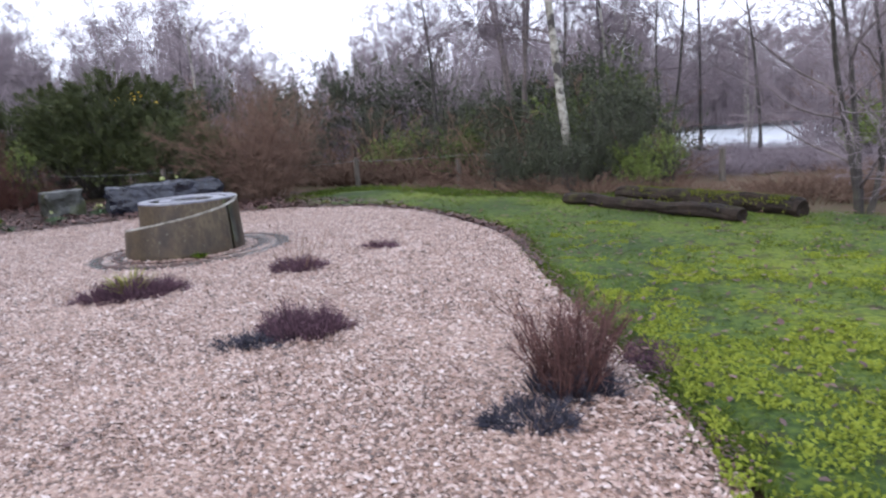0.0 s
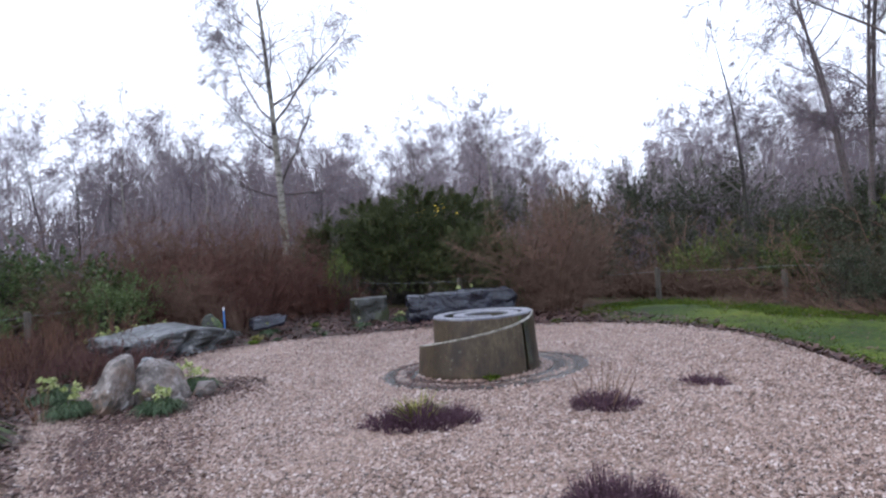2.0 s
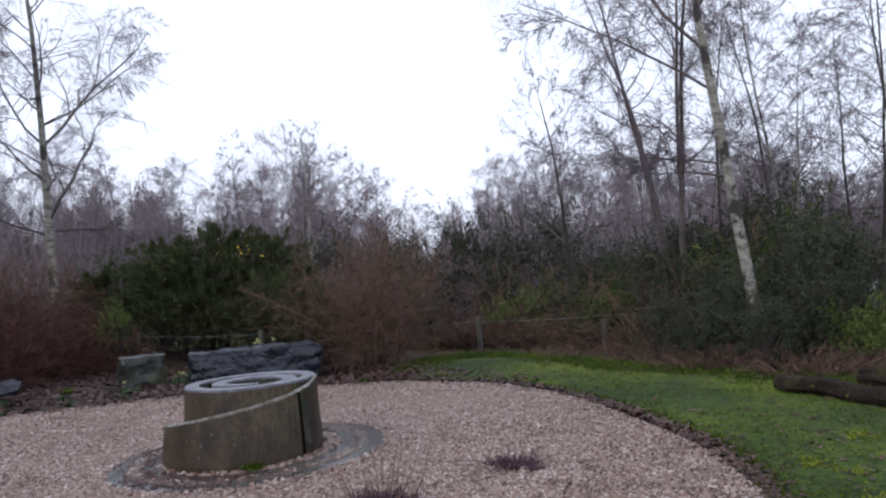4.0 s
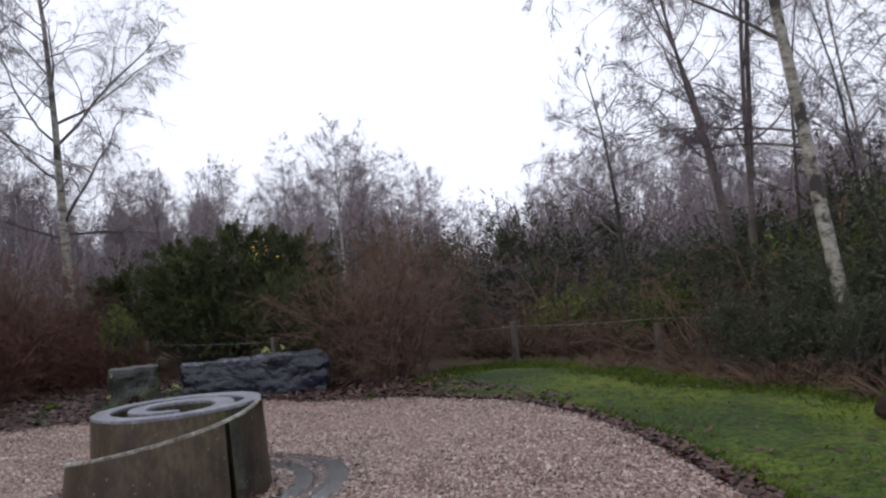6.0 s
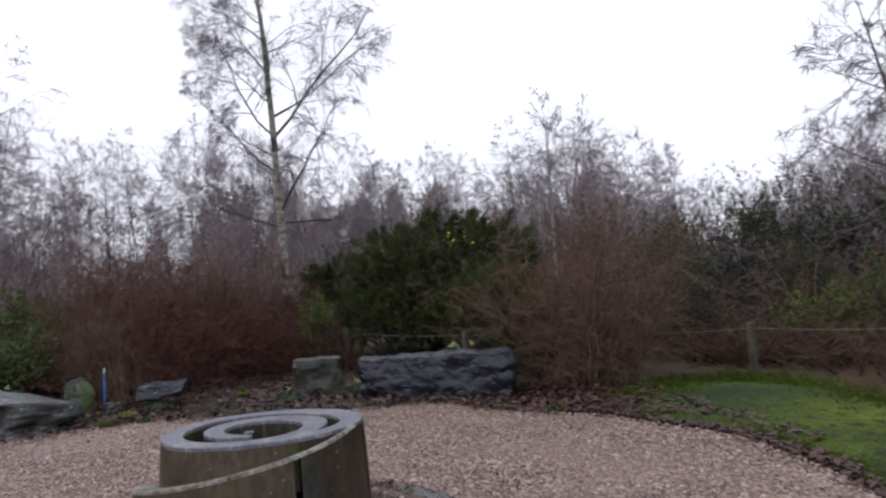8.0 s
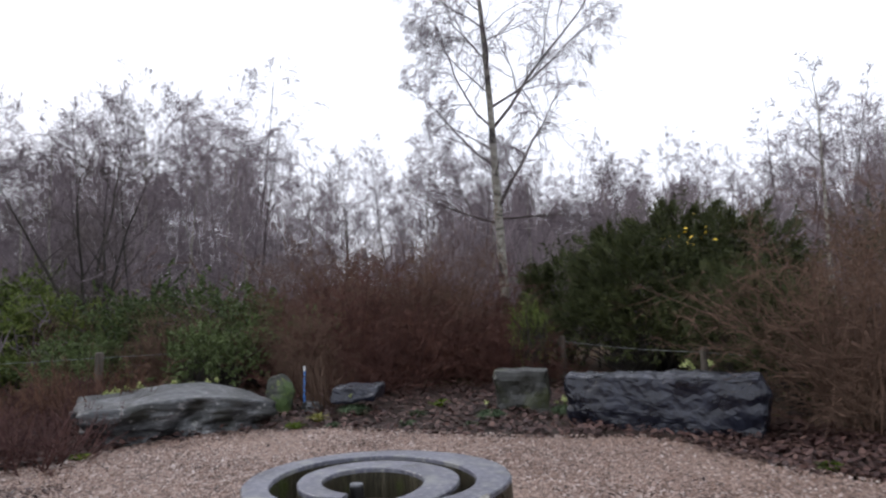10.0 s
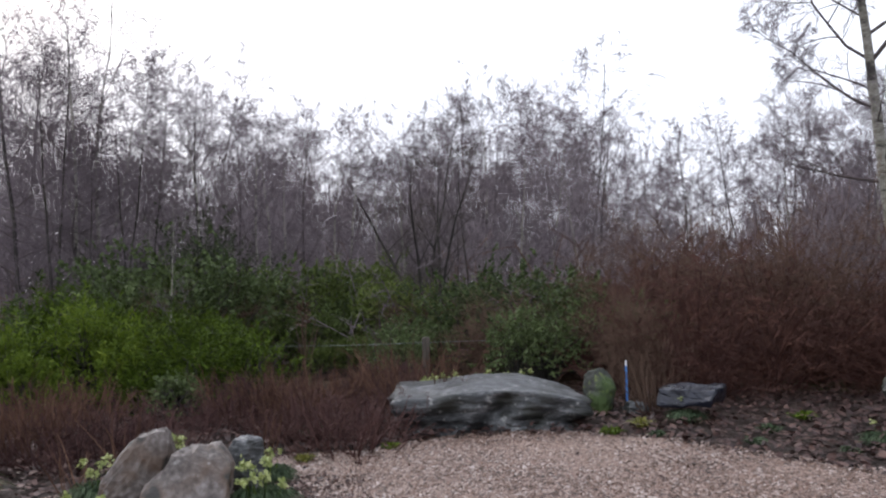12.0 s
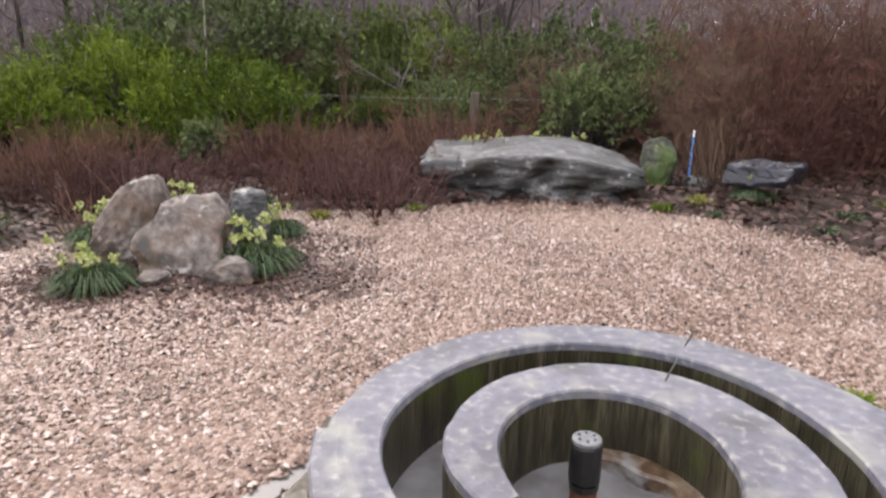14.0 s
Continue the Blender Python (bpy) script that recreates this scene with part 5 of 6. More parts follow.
under = [plant_shrub("undergrowth_shrub", "tangled bare undergrowth below the trees", 0, 0, tangle(60 + i, 3.0, 1.8, 45, 7, 1300, 0.01, 0.9), ("brown_twig", "twig", "twig")[i], group="undergrowth") for i in range(3)]


def to_lake(x, y):
    """The open glade through which the lake shows."""
    return y > 12 and 10 < math.degrees(math.atan2(x - 0.48, y - 0.73)) < 26


used = set()
for i in range(80):
    az = -62 + 190 * ((i * 0.618034 + 0.3) % 1)
    d = rng.uniform(14, 34)
    s = rng.uniform(0.7, 1.15)
    if -33 < az < -9:
        d, s = rng.uniform(11, 18), rng.uniform(0.18, 0.26)
    x, y = -1.5 - d * math.sin(radians(az)), 7 + d * math.cos(radians(az))
    m = pose(x, y, -0.1, 0, 0, rng.uniform(0, 360))
    kind = under[i % 3]
    if i > 2 and to_lake(x, y):
        continue
    if i % 3 in used:
        kind = copy_thing(kind, m)
    used.add(i % 3)
    kind.matrix_basis = m @ Matrix.Diagonal((s * 1.3, s * 1.3, s, 1))


def far_wood(seed, count, near, far):
    """The wood further off: many simple bare trees and the brush under them, as one mass of stems and twigs."""
    rng = np.random.default_rng(seed)
    g = Geo()
    az = np.where(rng.random(count) < 0.16, rng.uniform(-34, -8, count), rng.uniform(-62, 128, count))
    d = rng.uniform(near, far, count)
    gap = (az > -33) & (az < -9)
    d[gap] = rng.uniform(44, 60, gap.sum())
    h = (1.5 + np.interp(az, AZ, TOP) * d) * rng.uniform(0.55, 1.0, count)
    a = np.radians(az)
    foot = np.stack([-1.5 - d * np.sin(a), 7 + d * np.cos(a), np.full(count, -0.3)], 1)
    tip = foot + np.column_stack([rng.normal(0, 0.02, (count, 2)) * h[:, None], h])
    g.needles(foot, tip, 0.0035 * h + 0.01)
    k = 16
    u = rng.uniform(0.25, 0.95, (count, k))
    s = foot[:, None] + (tip - foot)[:, None] * u[..., None]
    b = rng.uniform(0, 6.28, (count, k))
    ln = h[:, None] * 0.27 * (1.15 - u)
    e = s + np.stack([np.cos(b) * ln, np.sin(b) * ln, ln * rng.uniform(0.2, 1.1, (count, k))], -1)
    g.needles(s.reshape(-1, 3), e.reshape(-1, 3), 0.013)
    m = 17
    f = rng.uniform(0.15, 1.0, (count, k, m, 1))
    p = (s[:, :, None] + (e - s)[:, :, None] * f).reshape(-1, 3)
    hh = np.repeat(h, k * m)[:, None]
    way = unit(rng.normal(0, 0.7, p.shape) + np.array([0, 0, 0.1]))
    g.needles(p, p + way * hh * rng.uniform(0.05, 0.12, (len(p), 1)), np.repeat(0.00035 * d, k * m) * 0.85)
    n = count * 215
    # the brush stands thickest behind the gorse and behind the western scrub
    thick = np.interp(np.arange(-62, 129), [-62, -34, -30, -8, 20, 33, 37, 52, 58, 64, 81, 86, 103, 108, 128], [0.5, 0.5, 0.4, 0.6, 0.8, 0.9, 1.4, 1.4, 0.85, 0.5, 0.5, 0.85, 0.85, 0.7, 0.7])
    az = rng.choice(191, n, p=thick / thick.sum()) - 62 + rng.random(n)
    d = rng.uniform(near * 0.8, far, n)
    gap = (az > -33) & (az < -9)
    d[gap] = rng.uniform(45, 62, gap.sum())
    clump = 0.95 + 0.32 * np.sin(az * 0.71 + 1.3) * np.sin(az * 0.29) + 0.2 * np.sin(az * 1.9)
    wood_top = np.interp(az, AZ, TOP) * d * np.clip(clump, 0.72, 1.25) * np.interp(az, [33, 38, 52, 58, 64, 82, 87, 103, 108], [1, 1.25, 1.25, 1, 0.8, 0.8, 1.0, 1.0, 0.9])
    az = np.radians(az)
    top = np.where(rng.random(n) < 0.72, rng.random(n) ** 1.1 * 0.62 * wood_top, np.abs(rng.normal(0, 1.3, n))) + 0.3
    s = np.stack([-1.5 - d * np.sin(az), 7 + d * np.cos(az), np.maximum(0, top - rng.uniform(0.6, 2.0, len(d))) - 0.2], 1)
    g.needles(s, s + unit(rng.normal(0, 0.35, s.shape) + np.array([0, 0, 1])) * rng.uniform(0.8, 1.8, (len(s), 1)), 0.0008 * d)
    return g


# no mist in the air here: the haze sits in the pale twig colour
tagged(part("far_wood", far_wood(5, 830, 25, 62), M["far_twig"]), "purple-brown winter wood in the distance, its colour paled for haze", "wood", kind="stuff")


def repeat(first, places, z=-0.03):
    """Copies of a plant at (x, y, size, turn)."""
    for x, y, s, r in places:
        copy_thing(first, pose(x, y, z + rise(x), 0, 0, r)).scale = (s, s, s)


# ---- shrubs round the garden ----
gorse_lobes = [(0, 0, 1.2, 1.6, 1.3, 1.15), (-1.7, -0.3, 1.0, 1.0, 1.0, 1.15), (0.2, 0.2, 2.0, 0.85, 0.8, 0.7), (1.3, 0.2, 1.1, 1.1, 1.0, 1.0), (0, -0.5, 0.7, 1.9, 1.2, 0.8), (-0.8, 0, 1.75, 0.85, 0.8, 0.7), (1.2, 0.1, 1.75, 0.7, 0.7, 0.6)]
gorse_bush = plumes(101, gorse_lobes, 400, 95, 0.28, (0.09, 0.009), up=0.5, width=0.6)
inner = leafy(102, [(x, y, z - 0.15, rx * 0.95, ry * 0.95, rz * 0.95) for x, y, z, rx, ry, rz in gorse_lobes], 27000, (0.085, 0.17), up=0.5, lump=0.8, fill=0.6)[1]
g = plant_leafy("gorse_bush", "tall dark green gorse bush with a few yellow flowers", -9.5, 16.75, gorse_bush, "gorse")
part("inner_foliage", inner, M["gorse"], g)["kind"] = "stuff"
g.scale = (1.25, 1.2, 1.15)
copy_thing(g, pose(-6.95, 15.9, -0.03, 0, 0, 140)).scale = (0.7, 0.7, 0.78)
rng = np.random.default_rng(9)
fl = np.column_stack([rng.normal(1.15, 0.22, 18), rng.normal(0.0, 0.2, 18) - 0.6, rng.normal(1.95, 0.12, 18)])
part("flower_cluster", Geo().blades(fl, unit(rng.normal(0, 1, (18, 3))), unit(rng.normal(0, 1, (18, 3))), 0.05, 0.03), M["flower"], g, "yellow gorse flowers")["kind"] = "stuff"
dark_mass = leafy(103, [(0, 0, 1.0, 1.5, 1.3, 1.3), (0.9, 0.3, 1.5, 0.9, 0.9, 1.2), (-1.1, 0, 0.8, 1.1, 1.1, 1.0), (0.1, 0.4, 2.0, 0.7, 0.7, 0.9)], 9400, (0.11, 0.2), up=0.6, lump=1.2, fill=0.85)
dm = plant_leafy("evergreen_thicket", "dense dark evergreen thicket behind the fence", 2.57, 15.20, dark_mass, "evergreen", group="evergreen thickets")
dm.scale = (0.8, 0.8, 0.72)
for x, y, q, r in ((0.21, 15.75, 0.5, 20), (2.18, 17.05, 0.8, 120), (-1.15, 18.21, 0.6, 80), (3.10, 13.96, 0.4, 10), (0.96, 14.84, 0.35, 300), (-3.34, 19.89, 0.7, 140), (-6.42, 17.68, 0.8, 60)):
    copy_thing(under[0], pose(x, y, rise(x) - 0.1, 0, 0, r)).scale = (q * 1.3, q * 1.3, q)
repeat(dm, ((1.31, 14.12, 0.5, 60), (2.18, 13.3, 0.4, 10), (2.75, 13.6, 0.42, 160), (0.71, 16.94, 0.68, 80), (2.9, 14.60, 0.7, 200), (-1.05, 19.36, 0.68, 30), (-3.63, 21.90, 0.7, 250), (1.95, 19.02, 0.82, 150), (-16.97, 2.38, 1.15, 40), (-5.05, 19.40, 0.6, 100), (-5.32, 23.90, 1.25, 10), (-2.31, 25.39, 1.3, 190), (-10.5, 24.5, 1.2, 330), (-0.24, 21.87, 0.75, 70), (-8.02, 25.42, 1.1, 260), (0.55, 13.95, 0.36, 120), (1.55, 13.1, 0.34, 240), (-11.2, 19.0, 0.9, 70), (-6.8, 21.5, 0.9, 20), (2.6, 17.5, 1.05, 35), (1.2, 18.6, 0.9, 160)))
do = plant_leafy("olive_thicket", "olive-green tangled bushes under the birches", 2.3, 17.0, leafy(104, [(0, 0, 0.9, 1.4, 1.2, 1.0), (1.0, 0.3, 1.3, 0.8, 0.8, 1.0), (-1.0, 0.3, 0.7, 0.9, 0.9, 0.8), (0.2, -0.6, 0.5, 1.2, 0.7, 0.6)], 8500, (0.1, 0.25), up=0.6, lump=1.1, fill=0.8), "scrub", group="olive thickets")
repeat(do, ((-0.46, 17.28, 0.6, 70), (2.01, 15.45, 0.55, 190), (8.4, 16.0, 0.7, 250), (-2.45, 19.30, 0.6, 20), (2.84, 13.09, 0.42, 330), (-15.36, 6.55, 0.85, 110), (-14.92, 9.09, 0.6, 220)))
br0 = plant_shrub("brown_shrub", "rounded fawn-brown leafless shrub behind the dark rock", -4.84, 15.06, tangle(111, 2.8, 0.85, 100, 14, 13000, 0.0045, 0.42), "brown_twig")
rb = plant_shrub("red_shrub", "dense red-brown leafless shrub behind the planting bed", -11.03, 12.47, tangle(112, 2.0, 1.5, 120, 12, 10000, 0.006, 0.9), "red_twig", group="red shrubs")
repeat(rb, ((-11.89, 13.96, 1.05, 70), (-11.74, 11.16, 0.85, 140), (-9.85, 13.91, 0.6, 220), (-13.17, 12.44, 1.1, 20), (-10.36, 11.52, 0.62, 190)))
repeat(br0, ((-12.03, 9.05, 0.5, 20), (-12.68, 11.98, 0.9, 200), (-10.63, 10.81, 0.5, 260), (-11.60, 13.23, 0.95, 320), (-14.02, 7.63, 0.5, 30), (-14.20, 4.82, 0.55, 250), (-13.36, 9.64, 0.5, 130), (-14.22, 3.03, 0.6, 70)))
bramble = leafy(121, [(0, 0, 0.75, 1.2, 1.2, 0.9), (0.6, 1.1, 0.7, 1.0, 1.0, 0.8), (-0.9, 0.3, 0.8, 0.8, 0.8, 0.9)], 12000, (0.06, 0.62), up=0.3, lump=0.9, fill=0.7)
br = plant_leafy("bramble_bush", "tangled bramble with grey-green leaves", -13.43, 8.75, bramble, "leaf", group="green scrub")
repeat(br, ((-14.78, 6.20, 0.75, 40), (-14.58, 10.52, 1.0, 110), (-14.98, 4.35, 1.25, 200), (-13.43, 1.87, 0.8, 250), (-15.87, 1.67, 1.4, 330), (-12.57, 7.64, 0.55, 300), (-11.38, 9.67, 0.62, 150), (-11.80, 10.43, 0.7, 20)))
far_gorse = leafy(123, [(0, 0, 0.7, 1.1, 1.0, 0.7), (-1.0, 0.4, 0.7, 0.7, 0.7, 0.7), (0.6, -0.3, 1.05, 0.55, 0.55, 0.5), (0.9, 0.5, 0.6, 0.5, 0.5, 0.6), (-0.4, -0.5, 1.1, 0.4, 0.4, 0.4)], 10000, (0.11, 0.2), up=0.8, lump=0.9, fill=0.6)
fg = plant_leafy("gorse_scrub", "dark green gorse scrub beyond the fence", -15.05, 7.50, far_gorse, "scrub", group="green scrub")
repeat(fg, ((-14.26, 3.54, 0.85, 60), (-16.52, 5.79, 1.35, 130), (-15.87, 9.99, 0.9, 230), (-16.86, 2.98, 1.3, 20), (-17.79, 8.21, 1.1, 300), (-13.84, 5.72, 0.7, 80), (-13.05, 6.63, 0.42, 150)))
broom = leafy(131, [(0, 0, 0.45, 0.6, 0.6, 0.5), (0.1, 0.75, 0.4, 0.5, 0.5, 0.45), (-0.45, 0.35, 0.6, 0.4, 0.4, 0.42), (0.45, 0.3, 0.3, 0.35, 0.4, 0.4), (0.2, -0.45, 0.3, 0.35, 0.35, 0.38), (-0.2, -0.2, 0.85, 0.3, 0.3, 0.3)], 13000, (0.075, 0.2), up=1.1, lump=1.3, fill=0.6)
bb = plant_leafy("broom_bush", "bright green feathery broom bush", -10.48, 5.00, broom, "bright", group="broom bushes")
repeat(bb, ((-10.80, 3.73, 1.15, 100), (-10.28, 2.52, 0.95, 200), (-11.98, 4.53, 0.9, 290), (-11.63, 2.79, 1.3, 30), (-10.02, 1.42, 1.1, 60), (-10.14, 4.37, 0.6, 10), (-10.01, 3.13, 0.65, 150)))
plant_leafy("low_green_shrub", "small bright green shrub beside the red bush", -9.53, 14.00, leafy(133, [(0, 0, 0.6, 0.32, 0.32, 0.75)], 2200, (0.08, 0.13), up=1.6), "scrub")
hd = plant_shrub("heather_clump", "low red-brown winter heather", -8.99, 6.94, tangle(141, 0.52, 0.6, 45, 6, 1100, 0.0036, 0.7), "heath", group="winter heather")
fw = plant_shrub("dry_grass_clump", "russet dry stems among the heather", -9.37, 6.09, bare_shrub(142, 0.62, 0.5, 50, 600, 0.0034, 0.5, 0.0, 0.8, light=True), "russet", group="dry stems in the heather")
rng = np.random.default_rng(12)
for i in range(66):
    if i < 46:
        x, y, s = rng.uniform(-10.8, -8.0), rng.uniform(5.3, 8.3), rng.uniform(0.5, 1.35)
    else:
        x, y, s = rng.uniform(-9.6, -7.6), rng.uniform(3.2, 5.6), rng.uniform(0.6, 1.2)
    if x > -9.3 and y > 7.4:
        continue
    copy_thing(fw if i % 5 == 3 else hd, pose(x, y, rise(x) - 0.03, 0, 0, rng.uniform(0, 360))).scale = (s, s, s * rng.uniform(0.65, 1.2))
bk = plant_shrub("bracken_patch", "collapsed dead brown bracken beyond the fence", -1.87, 17.26, bare_shrub(151, 0.75, 0.9, 45, 500, 0.007, 1.3, -0.12, 0.9, light=True), "bracken", group="dead bracken")
for i in range(46):
    s, x = rng.uniform(0.7, 1.1), rng.uniform(-5.5, 3.5)
    copy_thing(bk, pose(x, 18.1 - 0.35 * max(0, x + 3) + 5 * rng.random() ** 2, -0.03, 0, 0, rng.uniform(0, 360))).scale = (s, s, s)
for i in range(84):
    s, q = rng.uniform(0.3, 0.6), rng.random()
    x, y = -1.2 + 8.5 * q + rng.normal(0, 0.25), 15.1 - 8.2 * q + abs(rng.normal(0, 2.2))
    by_post = min(math.hypot(x - px, y - py) for px, py in ((-3.0, 15.9), (-0.6, 15.4), (1.6, 14.6))) < 0.55
    if not (to_lake(x, y) and y > 16 or by_post):
        copy_thing(bk, pose(x, y, -0.03, 0, 0, rng.uniform(0, 360))).scale = (s, s, s)


for i in range(84):
    q, r = rng.random(), rng.uniform(0, 360)
    x, y = 3.2 + 9.5 * q + rng.normal(0, 0.5), 15.2 - 3.5 * q + rng.uniform(0, 7)
    copy_thing(under[1 + i % 2], pose(x, y, -0.1, 0, 0, r)).scale = (0.46, 0.46, rng.uniform(0.14, 0.2))


# ---- small plants in the gravel and beds ----
def tuft(seed, count, height, width, spread, bend=0.4):
    rng = np.random.default_rng(seed)
    a = rng.uniform(0, 6.28, count)
    q = rng.random(count) ** 0.6
    s = np.stack([np.cos(a) * q * spread * 0.35, np.sin(a) * q * spread * 0.35, np.zeros(count)], 1)
    w = unit(np.stack([np.cos(a) * q, np.sin(a) * q, rng.uniform(0.6, 1.3, count)], 1))
    side = unit(np.cross(w, np.array([0, 0, 1.0])) + rng.normal(0, 0.2, (count, 3)))
    return Geo().blades(s, w, side, height * rng.uniform(0.6, 1.2, count), width, bend)


def heather_mound(label, x, y, rx, ry, h, seed, mat="heather", green=0, rz=0, hollow=0.0):
    t = thing("heather_mound", label, "heather", x, y, 0, rz)
    rng = np.random.default_rng(seed)
    n = int(2300 * rx * ry / 0.12)
    a, q = rng.uniform(0, 6.28, n), hollow + (1 - hollow) * rng.random(n) ** 0.55
    s = np.stack([np.cos(a) * q * rx, np.sin(a) * q * ry, np.zeros(n)], 1)
    keep = lumps(s[:, :2] + seed * 1.7, 0.11, 1) + rng.normal(0, 0.12, n) > 0.75 * q ** 2 - 0.56
    s, a, q = s[keep], a[keep], q[keep]
    n = len(s)
    lump = 0.3 + 1.1 * np.abs(lumps(s[:, :2] + seed, 0.13, 1))
    e = s + np.stack([np.cos(a) * q * 0.06, np.sin(a) * q * 0.06, h * 1.25 * lump * (1.1 - 0.75 * q ** 2)], 1) + rng.normal(0, 0.025, (n, 3))
    part("woody_growth", Geo().needles(s, e, 0.0042), M[mat], t)["kind"] = "stuff"
    m2 = n // 2
    k = rng.integers(0, n, m2)
    b = s[k] + (e[k] - s[k]) * rng.uniform(0.4, 1, (m2, 1))
    part("sprig_growth", Geo().needles(b, b + unit(rng.normal(0, 1, (m2, 3)) + np.array([0, 0, 0.5])) * 0.035, 0.004), M[mat], t)["kind"] = "stuff"
    if green:
        part("green_shoot", tuft(seed + 1, green, h * 1.9, 0.014, 0.3, 0.2), M["yellow_shoot"], t, "yellow-green upright shoots")["kind"] = "stuff"
    return t


heather_mound("dark purple-brown heather with yellow-green shoots", -2.99, 6.52, 0.5, 0.33, 0.17, 201, green=90, rz=25)
heather_mound("dark purple heather cushion spreading on gravel", -0.93, 5.16, 0.33, 0.25, 0.2, 203, rz=10)
heather_mound("thin grey heather fringe", -1.22, 4.93, 0.26, 0.17, 0.06, 205, "blue_heather", rz=10)
heather_mound("small brown heather patch with dry stems", -1.67, 7.34, 0.3, 0.23, 0.13, 207)
heather_mound("flat brown heather patch", -1.0, 8.33, 0.2, 0.16, 0.08, 209)
heather_mound("blue-black ring of trimmed heather", 0.57, 3.66, 0.22, 0.17, 0.1, 211, "blue_heather", hollow=0.5)
heather_mound("blue-black trimmed heather shoots", 0.58, 3.65, 0.2, 0.15, 0.05, 212, "blue_heather")
dry = thing("dry_stem_clump", "sparse dry grey stems rising from a heather patch", "plant", -1.67, 7.36)
part("stem_growth", bare_shrub(221, 0.45, 0.3, 16, 150, 0.0022, 0.7, 0.05, 0.5)[0], M["brown_twig"], dry)["kind"] = "stuff"
grass = bare_shrub(223, 0.48, 0.2, 170, 1700, 0.0018, 0.33, 0.0, 0.6)
plant_shrub("red_stem_tuft", "upright tuft of reddish-brown dry stems at the gravel edge", 0.77, 3.99, grass, "heath", z=0, category="plant")
heather_mound("dark foot of the stem tuft", 0.8, 3.98, 0.24, 0.17, 0.17, 213, "blue_heather")
heather_mound("thin dark weeds at the lawn edge", 1.25, 4.4, 0.14, 0.3, 0.03, 215)


def hellebore(x, y, s, seed, label, flowers=14):
    """A clump of dark, narrow leaves with pale yellow-green flower heads."""
    t = thing("flowering_clump", label, "plant", x, y, 0, seed * 47 % 360)
    rng = np.random.default_rng(seed)
    part("leaf_growth", tuft(seed, 640, 0.3 * s, 0.011 * s, 0.42 * s, 0.65), M["clump"], t)["kind"] = "stuff"
    g, st = Geo(), Geo()
    c = np.column_stack([rng.normal(0, 0.08 * s, (flowers, 2)), rng.uniform(0.2, 0.36, flowers) * s])
    st.needles(c * np.array([0.4, 0.4, 0]), c, 0.006)
    k = 16
    b = np.repeat(c, k, 0) + rng.normal(0, 0.015 * min(s, 1), (flowers * k, 3))
    w = unit(rng.normal(0, 1, b.shape) + np.array([0, 0, 0.3]))
    g.blades(b, w, unit(np.cross(w, rng.normal(0, 1, w.shape))), 0.036 * min(s, 1), 0.026 * min(s, 1), 0.2)
    part("flower_stem", st, M["bright"], t)["kind"] = "stuff"
    part("flower_head", g, M["yellow"], t, "pale yellow-green flowers")["kind"] = "stuff"


hellebore(-5.83, 6.2, 0.85, 301, "blue-green spurge clump with pale yellow-green heads", 9)
hellebore(-6.28, 7.02, 0.95, 302, "blue-green spurge clump beside the boulder", 11)
hellebore(-6.62, 5.78, 0.9, 303, "spurge clump behind the boulders", 6)
hellebore(-7.35, 6.0, 0.85, 304, "small yellow-green spurge in the bed", 8)
hellebore(-7.0, 6.9, 0.7, 305, "small spurge behind the boulder", 8)
hellebore(-7.2, 12.85, 0.7, 306, "pale-leaved plant between two rocks", 6)
for q, (x, y, size) in enumerate(((-9.5, 9.1, 1.2), (-9.55, 8.78, 1.25), (-9.5, 8.45, 1.2), (-9.5, 8.15, 1.1))):
    hellebore(x, y, size, 307 + 20 * q, "yellow-green plants behind the slate rock", 9)
hellebore(-9.2, 9.5, 0.8, 309, "small green plant at the rock's end", 4)
hellebore(-6.55, 14.3, 1.6, 310, "yellow-flowered plant behind the dark rock", 14)
hellebore(-8.64, 10.71, 0.7, 311, "green plant in the leaf bed", 2)
hellebore(-7.52, 11.98, 0.6, 312, "low green plant among dead leaves", 1)
plant_leafy("green_shrublet", "mid-green rounded shrublet at the bed edge", -6.74, 4.19, leafy(321, [(0, 0, 0.2, 0.38, 0.35, 0.28)], 2600, (0.06, 0.45), up=0.6), "leaf")
plant_leafy("green_shrublet", "mid-green rounded shrublet among heather", -9.64, 5.14, leafy(322, [(0, 0, 0.2, 0.3, 0.3, 0.28)], 1800, (0.06, 0.45), up=0.6), "leaf")
fern = thing("fern_tuft", "yellow-green fern tuft beside a pale rock", "fern", -4.62, 3.45)
part("frond_growth", tuft(331, 160, 0.42, 0.03, 0.5, 0.6), M["yellow_shoot"], fern)["kind"] = "stuff"
fern = thing("fern_tuft", "large mid-green fern at the bed edge", "fern", -6.5, 4.55)
part("frond_growth", tuft(333, 260, 0.5, 0.045, 0.7, 0.55), M["leaf"], fern)["kind"] = "stuff"
for i, (x, y) in enumerate(((-9.05, 10.47), (-9.27, 10.64), (-9.58, 10.29))):
    d = thing("dry_stem_clump", "tall dry fawn stems beside the stake", "plant", x, y)
    part("stem_growth", bare_shrub(341 + i, 0.75, 0.25, 22, 80, 0.003, 0.35, 0.0, 0.4)[0], M["bracken"], d)["kind"] = "stuff"
d = thing("russet_sapling", "thin russet-leaved sapling at the fence", "sapling", -11.6, 6.2)
part("stem_growth", bare_shrub(361, 1.15, 0.15, 9, 120, 0.005, 0.15, 0.0, 0.4)[0], M["bracken"], d)["kind"] = "stuff"
